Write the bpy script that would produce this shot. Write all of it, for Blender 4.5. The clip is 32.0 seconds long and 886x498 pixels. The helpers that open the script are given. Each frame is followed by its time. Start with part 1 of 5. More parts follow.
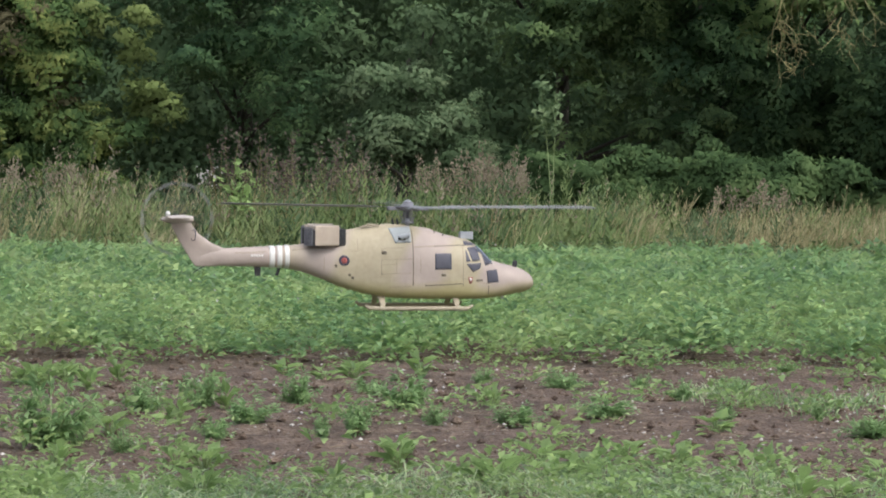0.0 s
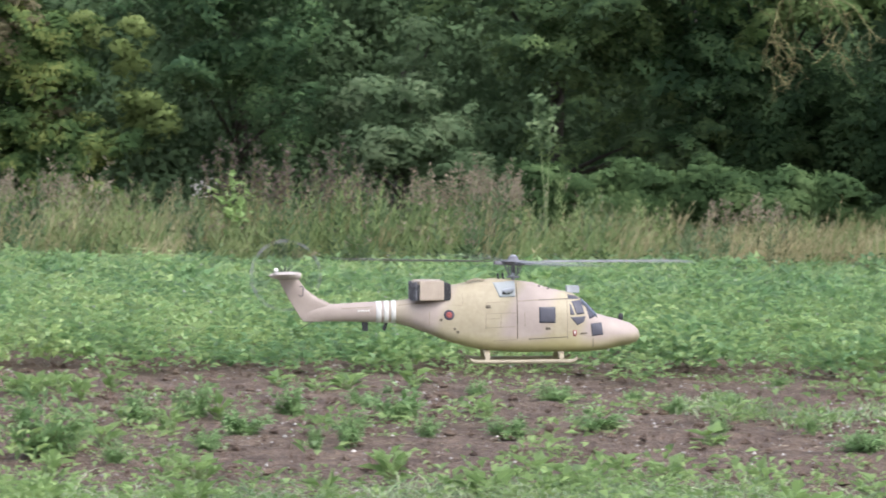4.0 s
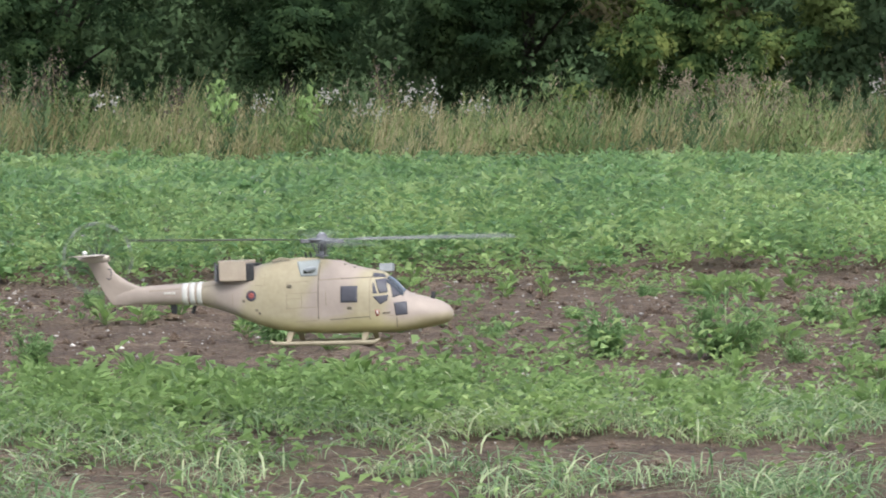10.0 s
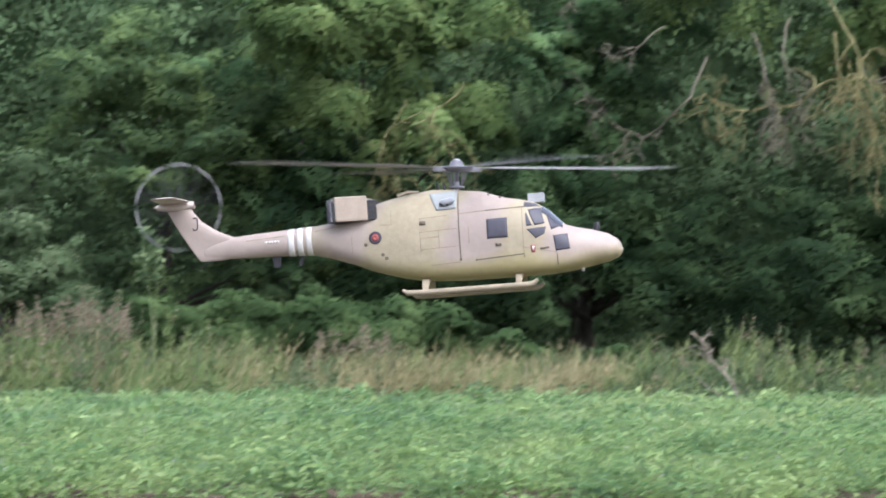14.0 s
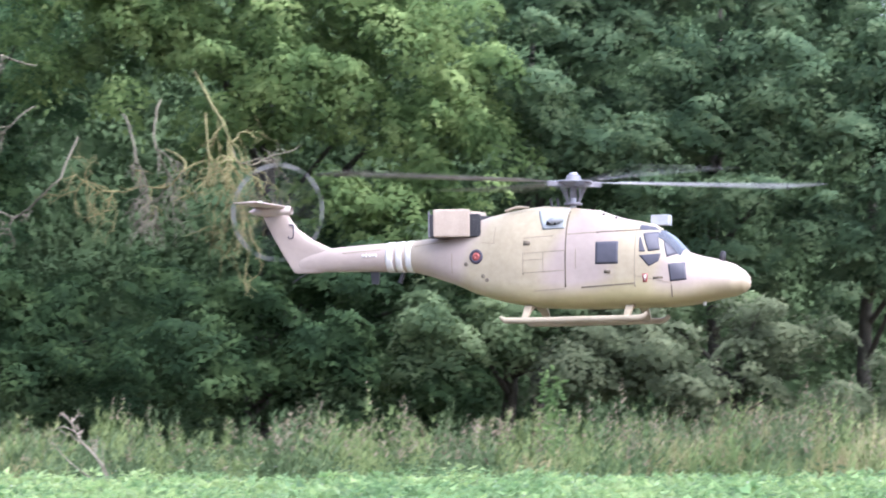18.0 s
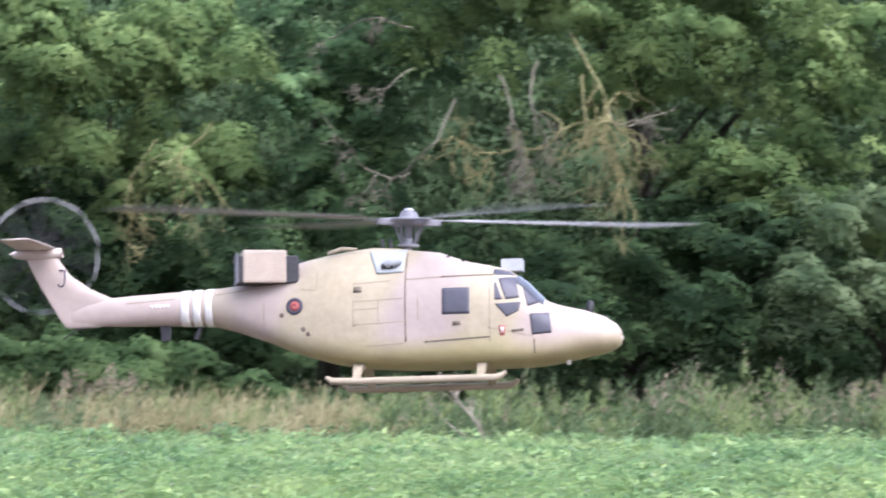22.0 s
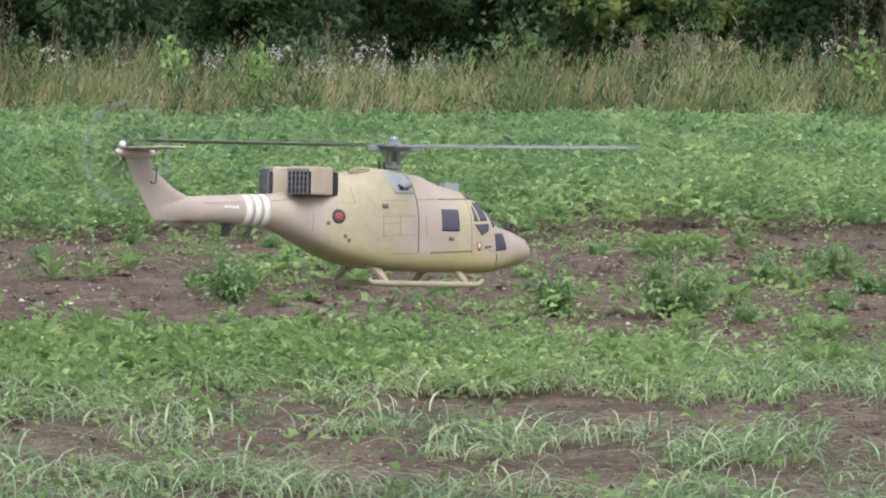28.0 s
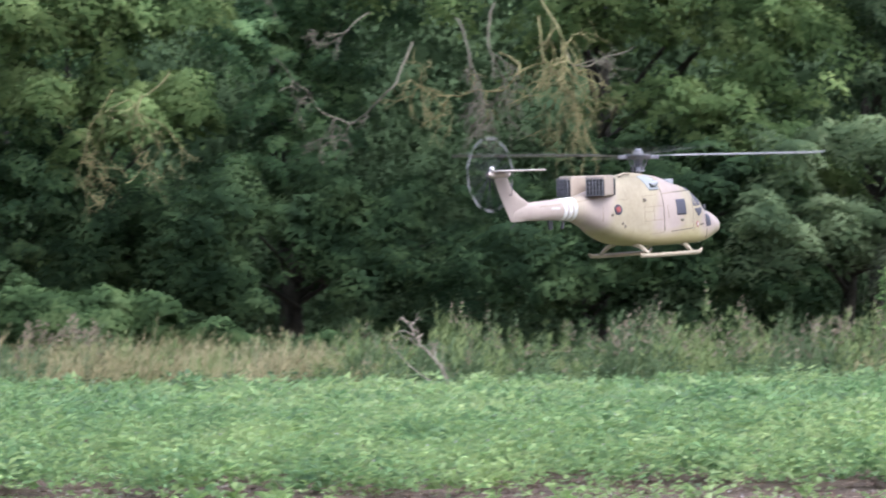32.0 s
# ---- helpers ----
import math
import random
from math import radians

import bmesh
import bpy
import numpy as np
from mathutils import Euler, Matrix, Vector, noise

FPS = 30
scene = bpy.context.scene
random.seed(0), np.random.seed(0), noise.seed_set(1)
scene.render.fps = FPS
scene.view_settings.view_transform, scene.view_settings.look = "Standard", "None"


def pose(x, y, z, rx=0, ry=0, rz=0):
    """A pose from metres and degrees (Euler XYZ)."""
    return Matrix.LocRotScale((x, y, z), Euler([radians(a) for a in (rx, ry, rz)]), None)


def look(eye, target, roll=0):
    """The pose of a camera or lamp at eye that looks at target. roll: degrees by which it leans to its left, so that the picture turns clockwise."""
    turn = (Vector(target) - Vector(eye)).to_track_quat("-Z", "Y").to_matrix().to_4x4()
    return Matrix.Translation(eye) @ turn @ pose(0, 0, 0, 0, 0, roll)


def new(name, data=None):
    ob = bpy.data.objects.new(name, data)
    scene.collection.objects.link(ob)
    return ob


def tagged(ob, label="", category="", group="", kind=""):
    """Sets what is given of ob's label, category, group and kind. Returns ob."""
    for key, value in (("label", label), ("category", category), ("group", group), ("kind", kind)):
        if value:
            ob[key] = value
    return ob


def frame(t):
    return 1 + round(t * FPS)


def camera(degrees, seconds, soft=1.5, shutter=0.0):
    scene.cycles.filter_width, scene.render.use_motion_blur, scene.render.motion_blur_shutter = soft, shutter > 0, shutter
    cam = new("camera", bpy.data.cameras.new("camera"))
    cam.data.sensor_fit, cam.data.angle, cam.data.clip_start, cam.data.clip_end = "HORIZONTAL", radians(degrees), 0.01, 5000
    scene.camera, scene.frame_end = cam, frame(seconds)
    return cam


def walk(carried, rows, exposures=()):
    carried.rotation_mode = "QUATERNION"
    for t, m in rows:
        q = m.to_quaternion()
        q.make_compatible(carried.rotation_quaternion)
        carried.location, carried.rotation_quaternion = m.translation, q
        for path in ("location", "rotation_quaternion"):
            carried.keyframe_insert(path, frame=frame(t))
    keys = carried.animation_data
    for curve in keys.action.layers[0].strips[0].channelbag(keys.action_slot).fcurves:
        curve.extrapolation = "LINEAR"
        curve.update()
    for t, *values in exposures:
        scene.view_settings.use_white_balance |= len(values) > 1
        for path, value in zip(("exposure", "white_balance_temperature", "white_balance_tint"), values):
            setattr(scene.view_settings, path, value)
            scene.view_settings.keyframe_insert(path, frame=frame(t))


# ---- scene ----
# One plan in metres: the eye stands at the origin, 1.75 m over a flat field, +y towards the wood.
EYE_Z = 1.75
LENS = 6500.0                      # focal length in the units of the bearings below
CAM_ROWS = [  # seconds, bearing, height of view, lean in degrees
    (0, -0, -1.711, 0.21), (0.5, -0.091, -1.449, 0.292), (1, -0.38, -0.86, 0.356), (1.5, -0.418, -1.122, 0.384), (2, -0.477, -1.223, 0.348),
    (2.5, -0.666, -1.322, 0.271), (3, -0.974, -1.312, 0.222), (3.5, -0.75, -1.483, 0.65), (4, 0.092, -1.521, 0.476), (4.5, 1.992, -1.48, 0.443),
    (6.5, 1.919, -2.371, 0.155), (7, -0.089, -2.33, 0.266), (7.5, -3.094, -3.112, 0.075), (8, -5.394, -2.584, -0.21), (8.5, -7.029, -2.553, -0.203),
    (9, -9.317, -2.442, -0.123), (9.5, -9.753, -3.008, -0.042), (10, -10.493, -3.06, -0.784), (10.5, -11.733, -2.981, -0.089), (11, -12.775, -1.307, -0.379),
    (11.5, -12.546, -1.496, -0.434), (12, -11.222, -1.199, -1.42), (12.5, -7.185, -0.723, -0.063), (13, -2.271, -0.592, 0.008), (13.5, 2.13, -0.785, -0.817),
    (14, 6.189, 0.555, 0.026), (14.5, 8.424, 1.178, 0.389), (16.5, 10.047, 1.368, -0.073), (17, 12.078, 1.456, 1.665), (17.5, 14.03, 1.509, 0.559),
    (18, 15.989, 1.822, 0.053), (18.5, 18.118, 2.098, 0.557), (19, 18.839, 2.101, -0.434), (19.5, 18.698, 2.582, -0.912), (20, 16.658, 4.507, -1.134),
    (20.5, 15.125, 3.905, -2.169), (21, 14.084, 2.979, -2.2), (21.5, 12.771, 1.796, -0.263), (22, 10.127, 1.203, 0.291), (22.5, 7.062, 0.702, 2.066),
    (23, 5.758, 0.284, 1.07), (23.5, 4.983, -0.483, -0.043), (24, 3.911, -1.439, 1.089), (24.5, 1.301, -4.035, -0.277), (25, 0.253, -4.392, 0.533),
    (25.5, -0.638, -3.383, 0.668), (26, -2.796, -4.157, 0.86), (26.5, -7.039, -5.107, 0.365), (28.5, -9.751, -2.959, -0.262), (29, -7.314, -2.276, -0.303),
    (29.5, -4.354, -2.031, -0.113), (30, -1.85, -2.043, 0.02), (30.5, 1.392, -1.301, -0.558), (31, 4.89, -1.215, -0.296), (31.5, 7.899, -0.317, -0.74),
    (32, 10.737, 0.318, -0.753),
]
HELI_ROWS = [  # seconds, x, y, z, yaw, nose-up, lean
    (0, -0.15, 16.672, 1.199, 10.3, -0.2, 1), (0.5, -0.128, 16.835, 1.43, 10, 0.8, 1.9), (1, -0.023, 16.959, 1.433, 9.3, 1, 1.7),
    (1.5, 0.068, 16.932, 1.306, 8, 3.1, 1.2), (2, -0.012, 16.861, 1.225, 7.2, 2.2, 0.4), (2.5, -0.151, 16.779, 1.207, 8, 1, 0.3),
    (3, -0.137, 16.77, 1.166, 11, -1, 0.4), (3.5, 0.076, 16.825, 0.986, 10.9, 2.4, 0.5), (4, 0.366, 16.893, 1.003, 4.5, 0.7, 0.1),
    (4.5, 0.7, 17.031, 0.916, 2.8, 2.6, 0.2), (6.5, 0.473, 16.937, 0.801, 1.8, 4.4, -1.3), (7, -0.192, 16.752, 0.756, 3.3, 3.7, -3.2),
    (7.5, -1.015, 16.581, 0.829, 1.5, 1.8, -4.6), (8, -1.8, 16.581, 0.94, 5.5, 0.1, -2.7), (8.5, -2.421, 16.681, 0.887, 4.4, -0.2, 0),
    (9, -2.851, 16.559, 0.746, 6.5, -0.7, 1.2), (9.5, -3.131, 16.289, 0.6, 3.6, 2.7, 0.3), (10, -3.463, 15.847, 0.689, -0.6, 1.3, -2),
    (10.5, -3.729, 15.341, 1.077, 0.8, -0.9, -3.4), (11, -3.733, 14.906, 1.345, 1.3, -3, -3.9), (11.5, -3.304, 14.563, 1.51, 1.2, -2, -3.2),
    (12, -2.565, 14.349, 1.506, 0.4, -0.7, -2.4), (12.5, -1.579, 14.18, 1.415, -1.6, -0, -2.4), (13, -0.431, 13.918, 1.325, -6.9, 2.2, -3.7),
    (13.5, 0.657, 13.663, 1.567, -11.3, 3.7, -3.8), (14, 1.524, 13.32, 1.936, -12.3, 4.5, -2.5), (14.5, 2.124, 13.035, 2.136, -13.9, 5.3, -0.9),
    (16.5, 2.38, 12.163, 1.91, -18.7, -2.2, -5), (17, 2.759, 11.955, 1.907, -22.1, 0, -3.2), (17.5, 3.266, 11.726, 2.035, -29.2, 0.8, -2.5),
    (18, 3.71, 11.351, 2.105, -33.9, 1.3, -1.4), (18.5, 3.939, 10.902, 2.033, -35.9, 4, -1.6), (19, 3.876, 10.48, 2.188, -35.2, 4, -5.2),
    (19.5, 3.567, 10.274, 2.447, -31.6, 3.2, -4.8), (20, 3.103, 10.253, 2.471, -30.1, -0.3, -4.4), (20.5, 2.732, 10.231, 2.267, -29.1, 0.1, -3.7),
    (21, 2.42, 10.169, 1.974, -27.1, 1, -3.4), (21.5, 2.066, 10.052, 1.828, -21.5, 1.2, -3.6), (22, 1.697, 9.938, 1.8, -18.1, 2.1, -5.3),
    (22.5, 1.381, 9.861, 1.735, -13.4, 1.1, -4.5), (23, 1.159, 9.928, 1.588, -3.5, 0.9, -3.4), (23.5, 0.97, 10.005, 1.388, 2.1, 1.7, -3.7),
    (24, 0.768, 10.146, 1.132, 6.6, 0.3, -3.9), (24.5, 0.576, 10.333, 0.863, 9, 1.6, -4.2), (25, 0.318, 10.521, 0.962, 11.3, 1.8, -4.6),
    (25.5, -0.045, 10.748, 0.937, 13.5, 1.5, -4.8), (26, -0.532, 10.948, 0.685, 15.4, 1.7, -5.3), (26.5, -1.19, 11.361, 0.384, 23.6, 0.3, -4.6),
    (28.5, -2.255, 12.355, 1.308, 54.6, -3.6, -0.8), (29, -1.757, 13.041, 1.413, 57.3, -1.6, 0.8), (29.5, -1.021, 13.737, 1.417, 58.6, 0.2, -0.7),
    (30, -0.241, 14.376, 1.406, 54.8, 0.3, -1.2), (30.5, 0.623, 14.905, 1.441, 42.3, -0.4, -2.6), (31, 1.628, 15.524, 1.521, 41.4, -0.3, -2.2),
    (31.5, 2.78, 15.992, 1.703, 45, 1.5, -0.5), (32, 4.029, 16.354, 2.016, 40.5, 2.2, 0.1),
]
cam = camera(2 * math.degrees(math.atan(784 / LENS)), 32.0, soft=1.8, shutter=0.3)
walk(cam, [(t, pose(0, 0, EYE_Z, 90 + el, 0, -az) @ pose(0, 0, 0, 0, 0, lean)) for t, az, el, lean in CAM_ROWS],
     exposures=[(0,0.72,6240,11),(1,1.05,6190,12),(2,1.17,6140,13),(4,1.12,6040,14),(8,0.94,6180,8),(10,0.86,6220,8),(11,0.84,6160,9),(12,0.94,6140,12),(13,1.20,6018,12),(14,1.25,5846,15),(17,1.89,5670,19),(18,1.94,5630,21),(19,1.98,5670,22),(20,1.92,5770,23),(21,1.87,5690,21),(22.5,1.58,5750,22),(24,1.38,5730,21),(24.9,0.92,6296,11),(26,0.78,6146,10),(29,0.86,6156,10),(31,1.04,5806,14),(32,1.34,5704,18)])

# ---- light: a bright overcast day ----
world = bpy.data.worlds.new("overcast_sky")
scene.world = world
world.use_nodes = True
wn, wl = world.node_tree.nodes, world.node_tree.links
sky = wn.new("ShaderNodeTexSky")
sky.sky_type, sky.sun_disc = "NISHITA", False
sky.sun_elevation, sky.sun_rotation = radians(54), radians(150)
sky.dust_density, sky.ozone_density = 4.0, 1.0
grey = wn.new("ShaderNodeHueSaturation")
grey.inputs["Saturation"].default_value = 0.55
wl.new(sky.outputs["Color"], grey.inputs["Color"])
wl.new(grey.outputs["Color"], wn["Background"].inputs["Color"])
wn["Background"].inputs["Strength"].default_value = 0.15
sun = new("sun", bpy.data.lights.new("sun", "SUN"))
sun.data.energy, sun.data.angle, sun.data.color = 0.9, radians(50), (1.0, 0.97, 0.93)
sun.matrix_world = look((16, -14, 60), (0, 25, 0))

# ---- materials ----


def material(name, colours, scale=8.0, rough=0.7, bump=0.0, island=0.0, metal=0.0, through_light=0.0, spread=0.5, coat=0.0, ends=(0.28, 0.74)):
    """Noise between two colours at two scales; island varies piece by piece."""
    m = bpy.data.materials.new(name)
    m.use_nodes = True
    n, l = m.node_tree.nodes, m.node_tree.links
    b = n["Principled BSDF"]
    geo = n.new("ShaderNodeTexCoord")
    big, fine = n.new("ShaderNodeTexNoise"), n.new("ShaderNodeTexNoise")
    big.inputs["Scale"].default_value, fine.inputs["Scale"].default_value = scale, scale * 9
    big.inputs["Detail"].default_value = fine.inputs["Detail"].default_value = 5
    for node in (big, fine):
        l.new(geo.outputs["Object"], node.inputs["Vector"])
    mix = n.new("ShaderNodeMath")
    mix.operation = "MULTIPLY_ADD"
    mix.inputs[1].default_value = spread
    l.new(fine.outputs["Fac"], mix.inputs[0])
    sub = n.new("ShaderNodeMath")
    sub.operation = "SUBTRACT"
    sub.inputs[1].default_value = spread / 2
    l.new(big.outputs["Fac"], sub.inputs[0])
    l.new(sub.outputs[0], mix.inputs[2])
    last = mix.outputs[0]
    if island:
        g, add = n.new("ShaderNodeNewGeometry"), n.new("ShaderNodeMath")
        add.operation = "MULTIPLY_ADD"
        add.inputs[1].default_value = island
        l.new(g.outputs["Random Per Island"], add.inputs[0])
        off = n.new("ShaderNodeMath")
        off.operation = "SUBTRACT"
        off.inputs[1].default_value = island / 2
        l.new(last, off.inputs[0])
        l.new(off.outputs[0], add.inputs[2])
        last = add.outputs[0]
    ramp = n.new("ShaderNodeValToRGB")
    el = ramp.color_ramp.elements
    el[0].position, el[1].position = ends
    while len(el) < len(colours):
        el.new(ends[0] + (ends[1] - ends[0]) * (len(el) - 1) / (len(colours) - 1))
    for e, c in zip(sorted(el, key=lambda q: q.position), colours):
        e.color = (*c, 1)
    l.new(last, ramp.inputs["Fac"])
    l.new(ramp.outputs["Color"], b.inputs["Base Color"])
    b.inputs["Roughness"].default_value, b.inputs["Metallic"].default_value = rough, metal
    b.inputs["Coat Weight"].default_value = coat
    if bump:
        bp = n.new("ShaderNodeBump")
        bp.inputs["Strength"].default_value, bp.inputs["Distance"].default_value = bump, 0.5 / scale
        l.new(fine.outputs["Fac"], bp.inputs["Height"])
        l.new(bp.outputs["Normal"], b.inputs["Normal"])
    if through_light:
        tr, ms = n.new("ShaderNodeBsdfTranslucent"), n.new("ShaderNodeMixShader")
        l.new(ramp.outputs["Color"], tr.inputs["Color"])
        ms.inputs["Fac"].default_value = through_light
        l.new(b.outputs[0], ms.inputs[1])
        l.new(tr.outputs[0], ms.inputs[2])
        l.new(ms.outputs[0], n["Material Output"].inputs["Surface"])
    return m


def leaf_mat(name, *colours, scale=0.6, rough=0.75, fade=0.14, ends=(0.28, 0.74), island=0.13, glow=0.42):
    soft = [tuple((1 - fade) * v + fade * (0.3 * c[0] + 0.6 * c[1] + 0.1 * c[2]) for v in c) for c in colours]
    m = material(name, soft, scale, rough, island=island, through_light=glow, spread=0.3, ends=ends)
    m.node_tree.nodes["Principled BSDF"].inputs["Specular IOR Level"].default_value = 0.15
    return m


M_SOIL = material("soil", [(0.109, 0.073, 0.051), (0.180, 0.124, 0.087), (0.286, 0.209, 0.148)], 3.0, 0.95, 1.0, spread=0.9)
M_STONE = material("stone", [(0.299, 0.264, 0.229), (0.581, 0.546, 0.493)], 9.0, 0.85, 0.3, island=0.7)
M_STRAW_BIT = material("straw", [(0.3, 0.24, 0.17), (0.52, 0.44, 0.33)], 5.0, 0.8, island=0.6)
M_CROP = leaf_mat("crop_leaf", (0.167, 0.331, 0.110), (0.281, 0.468, 0.149), (0.453, 0.607, 0.205), fade=0.15, island=0.14, glow=0.45, ends=(0.36, 0.66))
M_RAPE = leaf_mat("rape_leaf", (0.207, 0.340, 0.092), (0.304, 0.466, 0.129), (0.429, 0.579, 0.183), island=0.16, glow=0.45)
M_BLADE = leaf_mat("blade", (0.160, 0.286, 0.103), (0.319, 0.459, 0.188), (0.572, 0.637, 0.342), island=0.5, ends=(0.3, 0.72))
M_BLADE.node_tree.nodes["Principled BSDF"].inputs["Roughness"].default_value = 0.36
M_BLADE.node_tree.nodes["Principled BSDF"].inputs["Specular IOR Level"].default_value = 0.5
for leafy in (M_CROP, M_RAPE):
    leafy.node_tree.nodes["Principled BSDF"].inputs["Roughness"].default_value = 0.4
    leafy.node_tree.nodes["Principled BSDF"].inputs["Specular IOR Level"].default_value = 0.45
M_WEED = leaf_mat("weed_leaf", (0.190, 0.330, 0.115), (0.280, 0.450, 0.165), (0.420, 0.590, 0.240), scale=3, glow=0.5, fade=0.15)
M_WEED_STEM = material("weed_stem", [(0.14, 0.2, 0.07), (0.22, 0.28, 0.12)], 12, 0.7)
M_HERB = leaf_mat("herb_leaf", (0.070, 0.128, 0.048), (0.119, 0.189, 0.075), (0.185, 0.264, 0.114), scale=1.1)
M_GRASS = leaf_mat("tall_grass", (0.110, 0.186, 0.055), (0.198, 0.283, 0.087), (0.319, 0.384, 0.141), scale=0.35)
M_STRAW = leaf_mat("dry_grass", (0.232, 0.205, 0.091), (0.380, 0.339, 0.158), (0.528, 0.472, 0.259), scale=0.35)
M_PINK = leaf_mat("seed_head", (0.2, 0.165, 0.105), (0.3, 0.248, 0.165), (0.42, 0.35, 0.25))
M_DOCK = leaf_mat("dock_head", (0.09, 0.07, 0.055), (0.17, 0.135, 0.105), (0.27, 0.22, 0.18))
M_FLUFF = leaf_mat("fluff", (0.420, 0.404, 0.361), (0.630, 0.613, 0.572))
M_BRAMBLE = leaf_mat("bramble_leaf", (0.048, 0.092, 0.033), (0.082, 0.143, 0.051), (0.149, 0.223, 0.083), fade=0.03, scale=1.1, ends=(0.36, 0.66))
M_HAW = leaf_mat("hawthorn_leaf", (0.055, 0.107, 0.037), (0.116, 0.185, 0.057), (0.286, 0.334, 0.098), fade=0.03, scale=1.1, ends=(0.36, 0.66))
# leaf greens darkened to carry the deep shade of the wood edge
M_SHADE_GREEN = leaf_mat("shade_darkened_leaf", (0.026, 0.058, 0.024), (0.051, 0.101, 0.038), (0.103, 0.172, 0.063), fade=0.08, scale=1.1, ends=(0.36, 0.66))
M_DARK = leaf_mat("dark_leaf", (0.060, 0.133, 0.058), (0.118, 0.232, 0.090), (0.235, 0.392, 0.144), fade=0.12, scale=1.1, ends=(0.36, 0.66))
M_MID = leaf_mat("mid_leaf", (0.067, 0.127, 0.053), (0.125, 0.212, 0.073), (0.224, 0.338, 0.107), fade=0.12, scale=1.1, ends=(0.36, 0.66))
M_SILVER = leaf_mat("silver_leaf", (0.076, 0.126, 0.057), (0.132, 0.201, 0.098), (0.229, 0.304, 0.161), fade=0.03, scale=1.1, ends=(0.36, 0.66))
M_ASH = leaf_mat("ash_leaf", (0.095, 0.174, 0.053), (0.174, 0.277, 0.084), (0.295, 0.408, 0.134), fade=0.1, scale=1.1, ends=(0.36, 0.66))
M_RIGHT = leaf_mat("field_maple_leaf", (0.063, 0.122, 0.060), (0.116, 0.200, 0.092), (0.218, 0.315, 0.147), fade=0.12, scale=1.1, ends=(0.36, 0.66))
M_BROWN = leaf_mat("brown_leaf", (0.077, 0.101, 0.050), (0.132, 0.172, 0.083), (0.223, 0.267, 0.137), fade=0.15, scale=1.1, ends=(0.36, 0.66))
M_OLIVE = leaf_mat("olive_leaf", (0.085, 0.144, 0.064), (0.151, 0.227, 0.098), (0.245, 0.333, 0.156), fade=0.1, scale=1.1, ends=(0.36, 0.66))
M_RUST = leaf_mat("rust_leaf", (0.091, 0.094, 0.043), (0.156, 0.146, 0.068), (0.240, 0.205, 0.104))
M_YELLOW = leaf_mat("yellow_leaf", (0.108, 0.160, 0.040), (0.187, 0.256, 0.060), (0.288, 0.360, 0.104))
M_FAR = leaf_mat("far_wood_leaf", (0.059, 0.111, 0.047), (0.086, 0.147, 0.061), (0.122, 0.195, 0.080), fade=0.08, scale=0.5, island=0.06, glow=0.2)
M_BARK = material("bark", [(0.03, 0.03, 0.022), (0.07, 0.066, 0.048)], 6, 0.95, 0.6)
M_DEAD = material("dead_wood", [(0.120, 0.112, 0.048), (0.205, 0.190, 0.078), (0.275, 0.255, 0.118)], 3, 0.9, 0.4)
M_PALE = material("pale_stem", [(0.24, 0.225, 0.18), (0.4, 0.38, 0.32)], 5, 0.8)
M_LIMB = material("grey_limb_bark", [(0.085, 0.080, 0.056), (0.190, 0.176, 0.122)], 7, 0.9, 0.4)
M_GREYWOOD = material("grey_wood", [(0.189, 0.162, 0.121), (0.365, 0.324, 0.257)], 7, 0.9, 0.4)

rng = np.random.default_rng(7)

# ---- mesh tools ----


def mesh_np(name, verts, faces, mat, smooth=False, soft=None):
    """A mesh from arrays: faces is n x 3 or n x 4. soft: a normal for each corner point, for leaves that shade as one spray."""
    me = bpy.data.meshes.new(name)
    verts, faces = np.asarray(verts, np.float32), np.asarray(faces, np.int32)
    if soft is not None:
        a, b, c = (verts[faces[:, i]] for i in range(3))
        turned = (np.cross(b - a, c - a) * soft[faces[:, 0]]).sum(1) < 0
        faces[turned] = faces[turned][:, ::-1]
    k = faces.shape[1]
    me.vertices.add(len(verts))
    me.vertices.foreach_set("co", verts.ravel())
    me.loops.add(faces.size)
    me.loops.foreach_set("vertex_index", faces.ravel())
    me.polygons.add(len(faces))
    me.polygons.foreach_set("loop_start", np.arange(0, faces.size, k, dtype=np.int32))
    me.polygons.foreach_set("use_smooth", np.full(len(faces), smooth))
    me.update(calc_edges=True)
    me.validate()
    if soft is not None:
        me.attributes.new("custom_normal", "FLOAT_VECTOR", "POINT").data.foreach_set("vector", np.asarray(soft, np.float32).ravel())
    me.materials.append(mat)
    return me


def unit(v):
    return v / np.maximum(np.linalg.norm(v, axis=-1, keepdims=True), 1e-9)


def leaves(c, d, up, length, width, fold=0.25):
    """Folded leaf blades: rhombs hinged on their midrib. Returns verts, faces."""
    d = unit(d)
    s = unit(np.cross(d, up))
    nrm = np.cross(s, d)
    length, width = length[:, None], width[:, None]
    mid = c + d * length * 0.5
    v = np.stack([c, mid + s * width / 2 + nrm * width * fold, c + d * length - nrm * length * 0.12, mid - s * width / 2 + nrm * width * fold], 1)
    k = np.arange(len(c))[:, None] * 4
    f = np.concatenate([k + [0, 1, 2], k + [0, 2, 3]], 0)
    return v.reshape(-1, 3), f


def small_leaves(c, d, up, length, width):
    """Single pointed leaf blades for foliage that stays far off. Returns verts, faces."""
    d = unit(d)
    s = unit(np.cross(d, up))
    length, width = length[:, None], width[:, None]
    v = np.stack([c - s * width * 0.62, c + s * width * 0.62, c + d * length], 1)
    return v.reshape(-1, 3), np.arange(len(c) * 3).reshape(-1, 3)


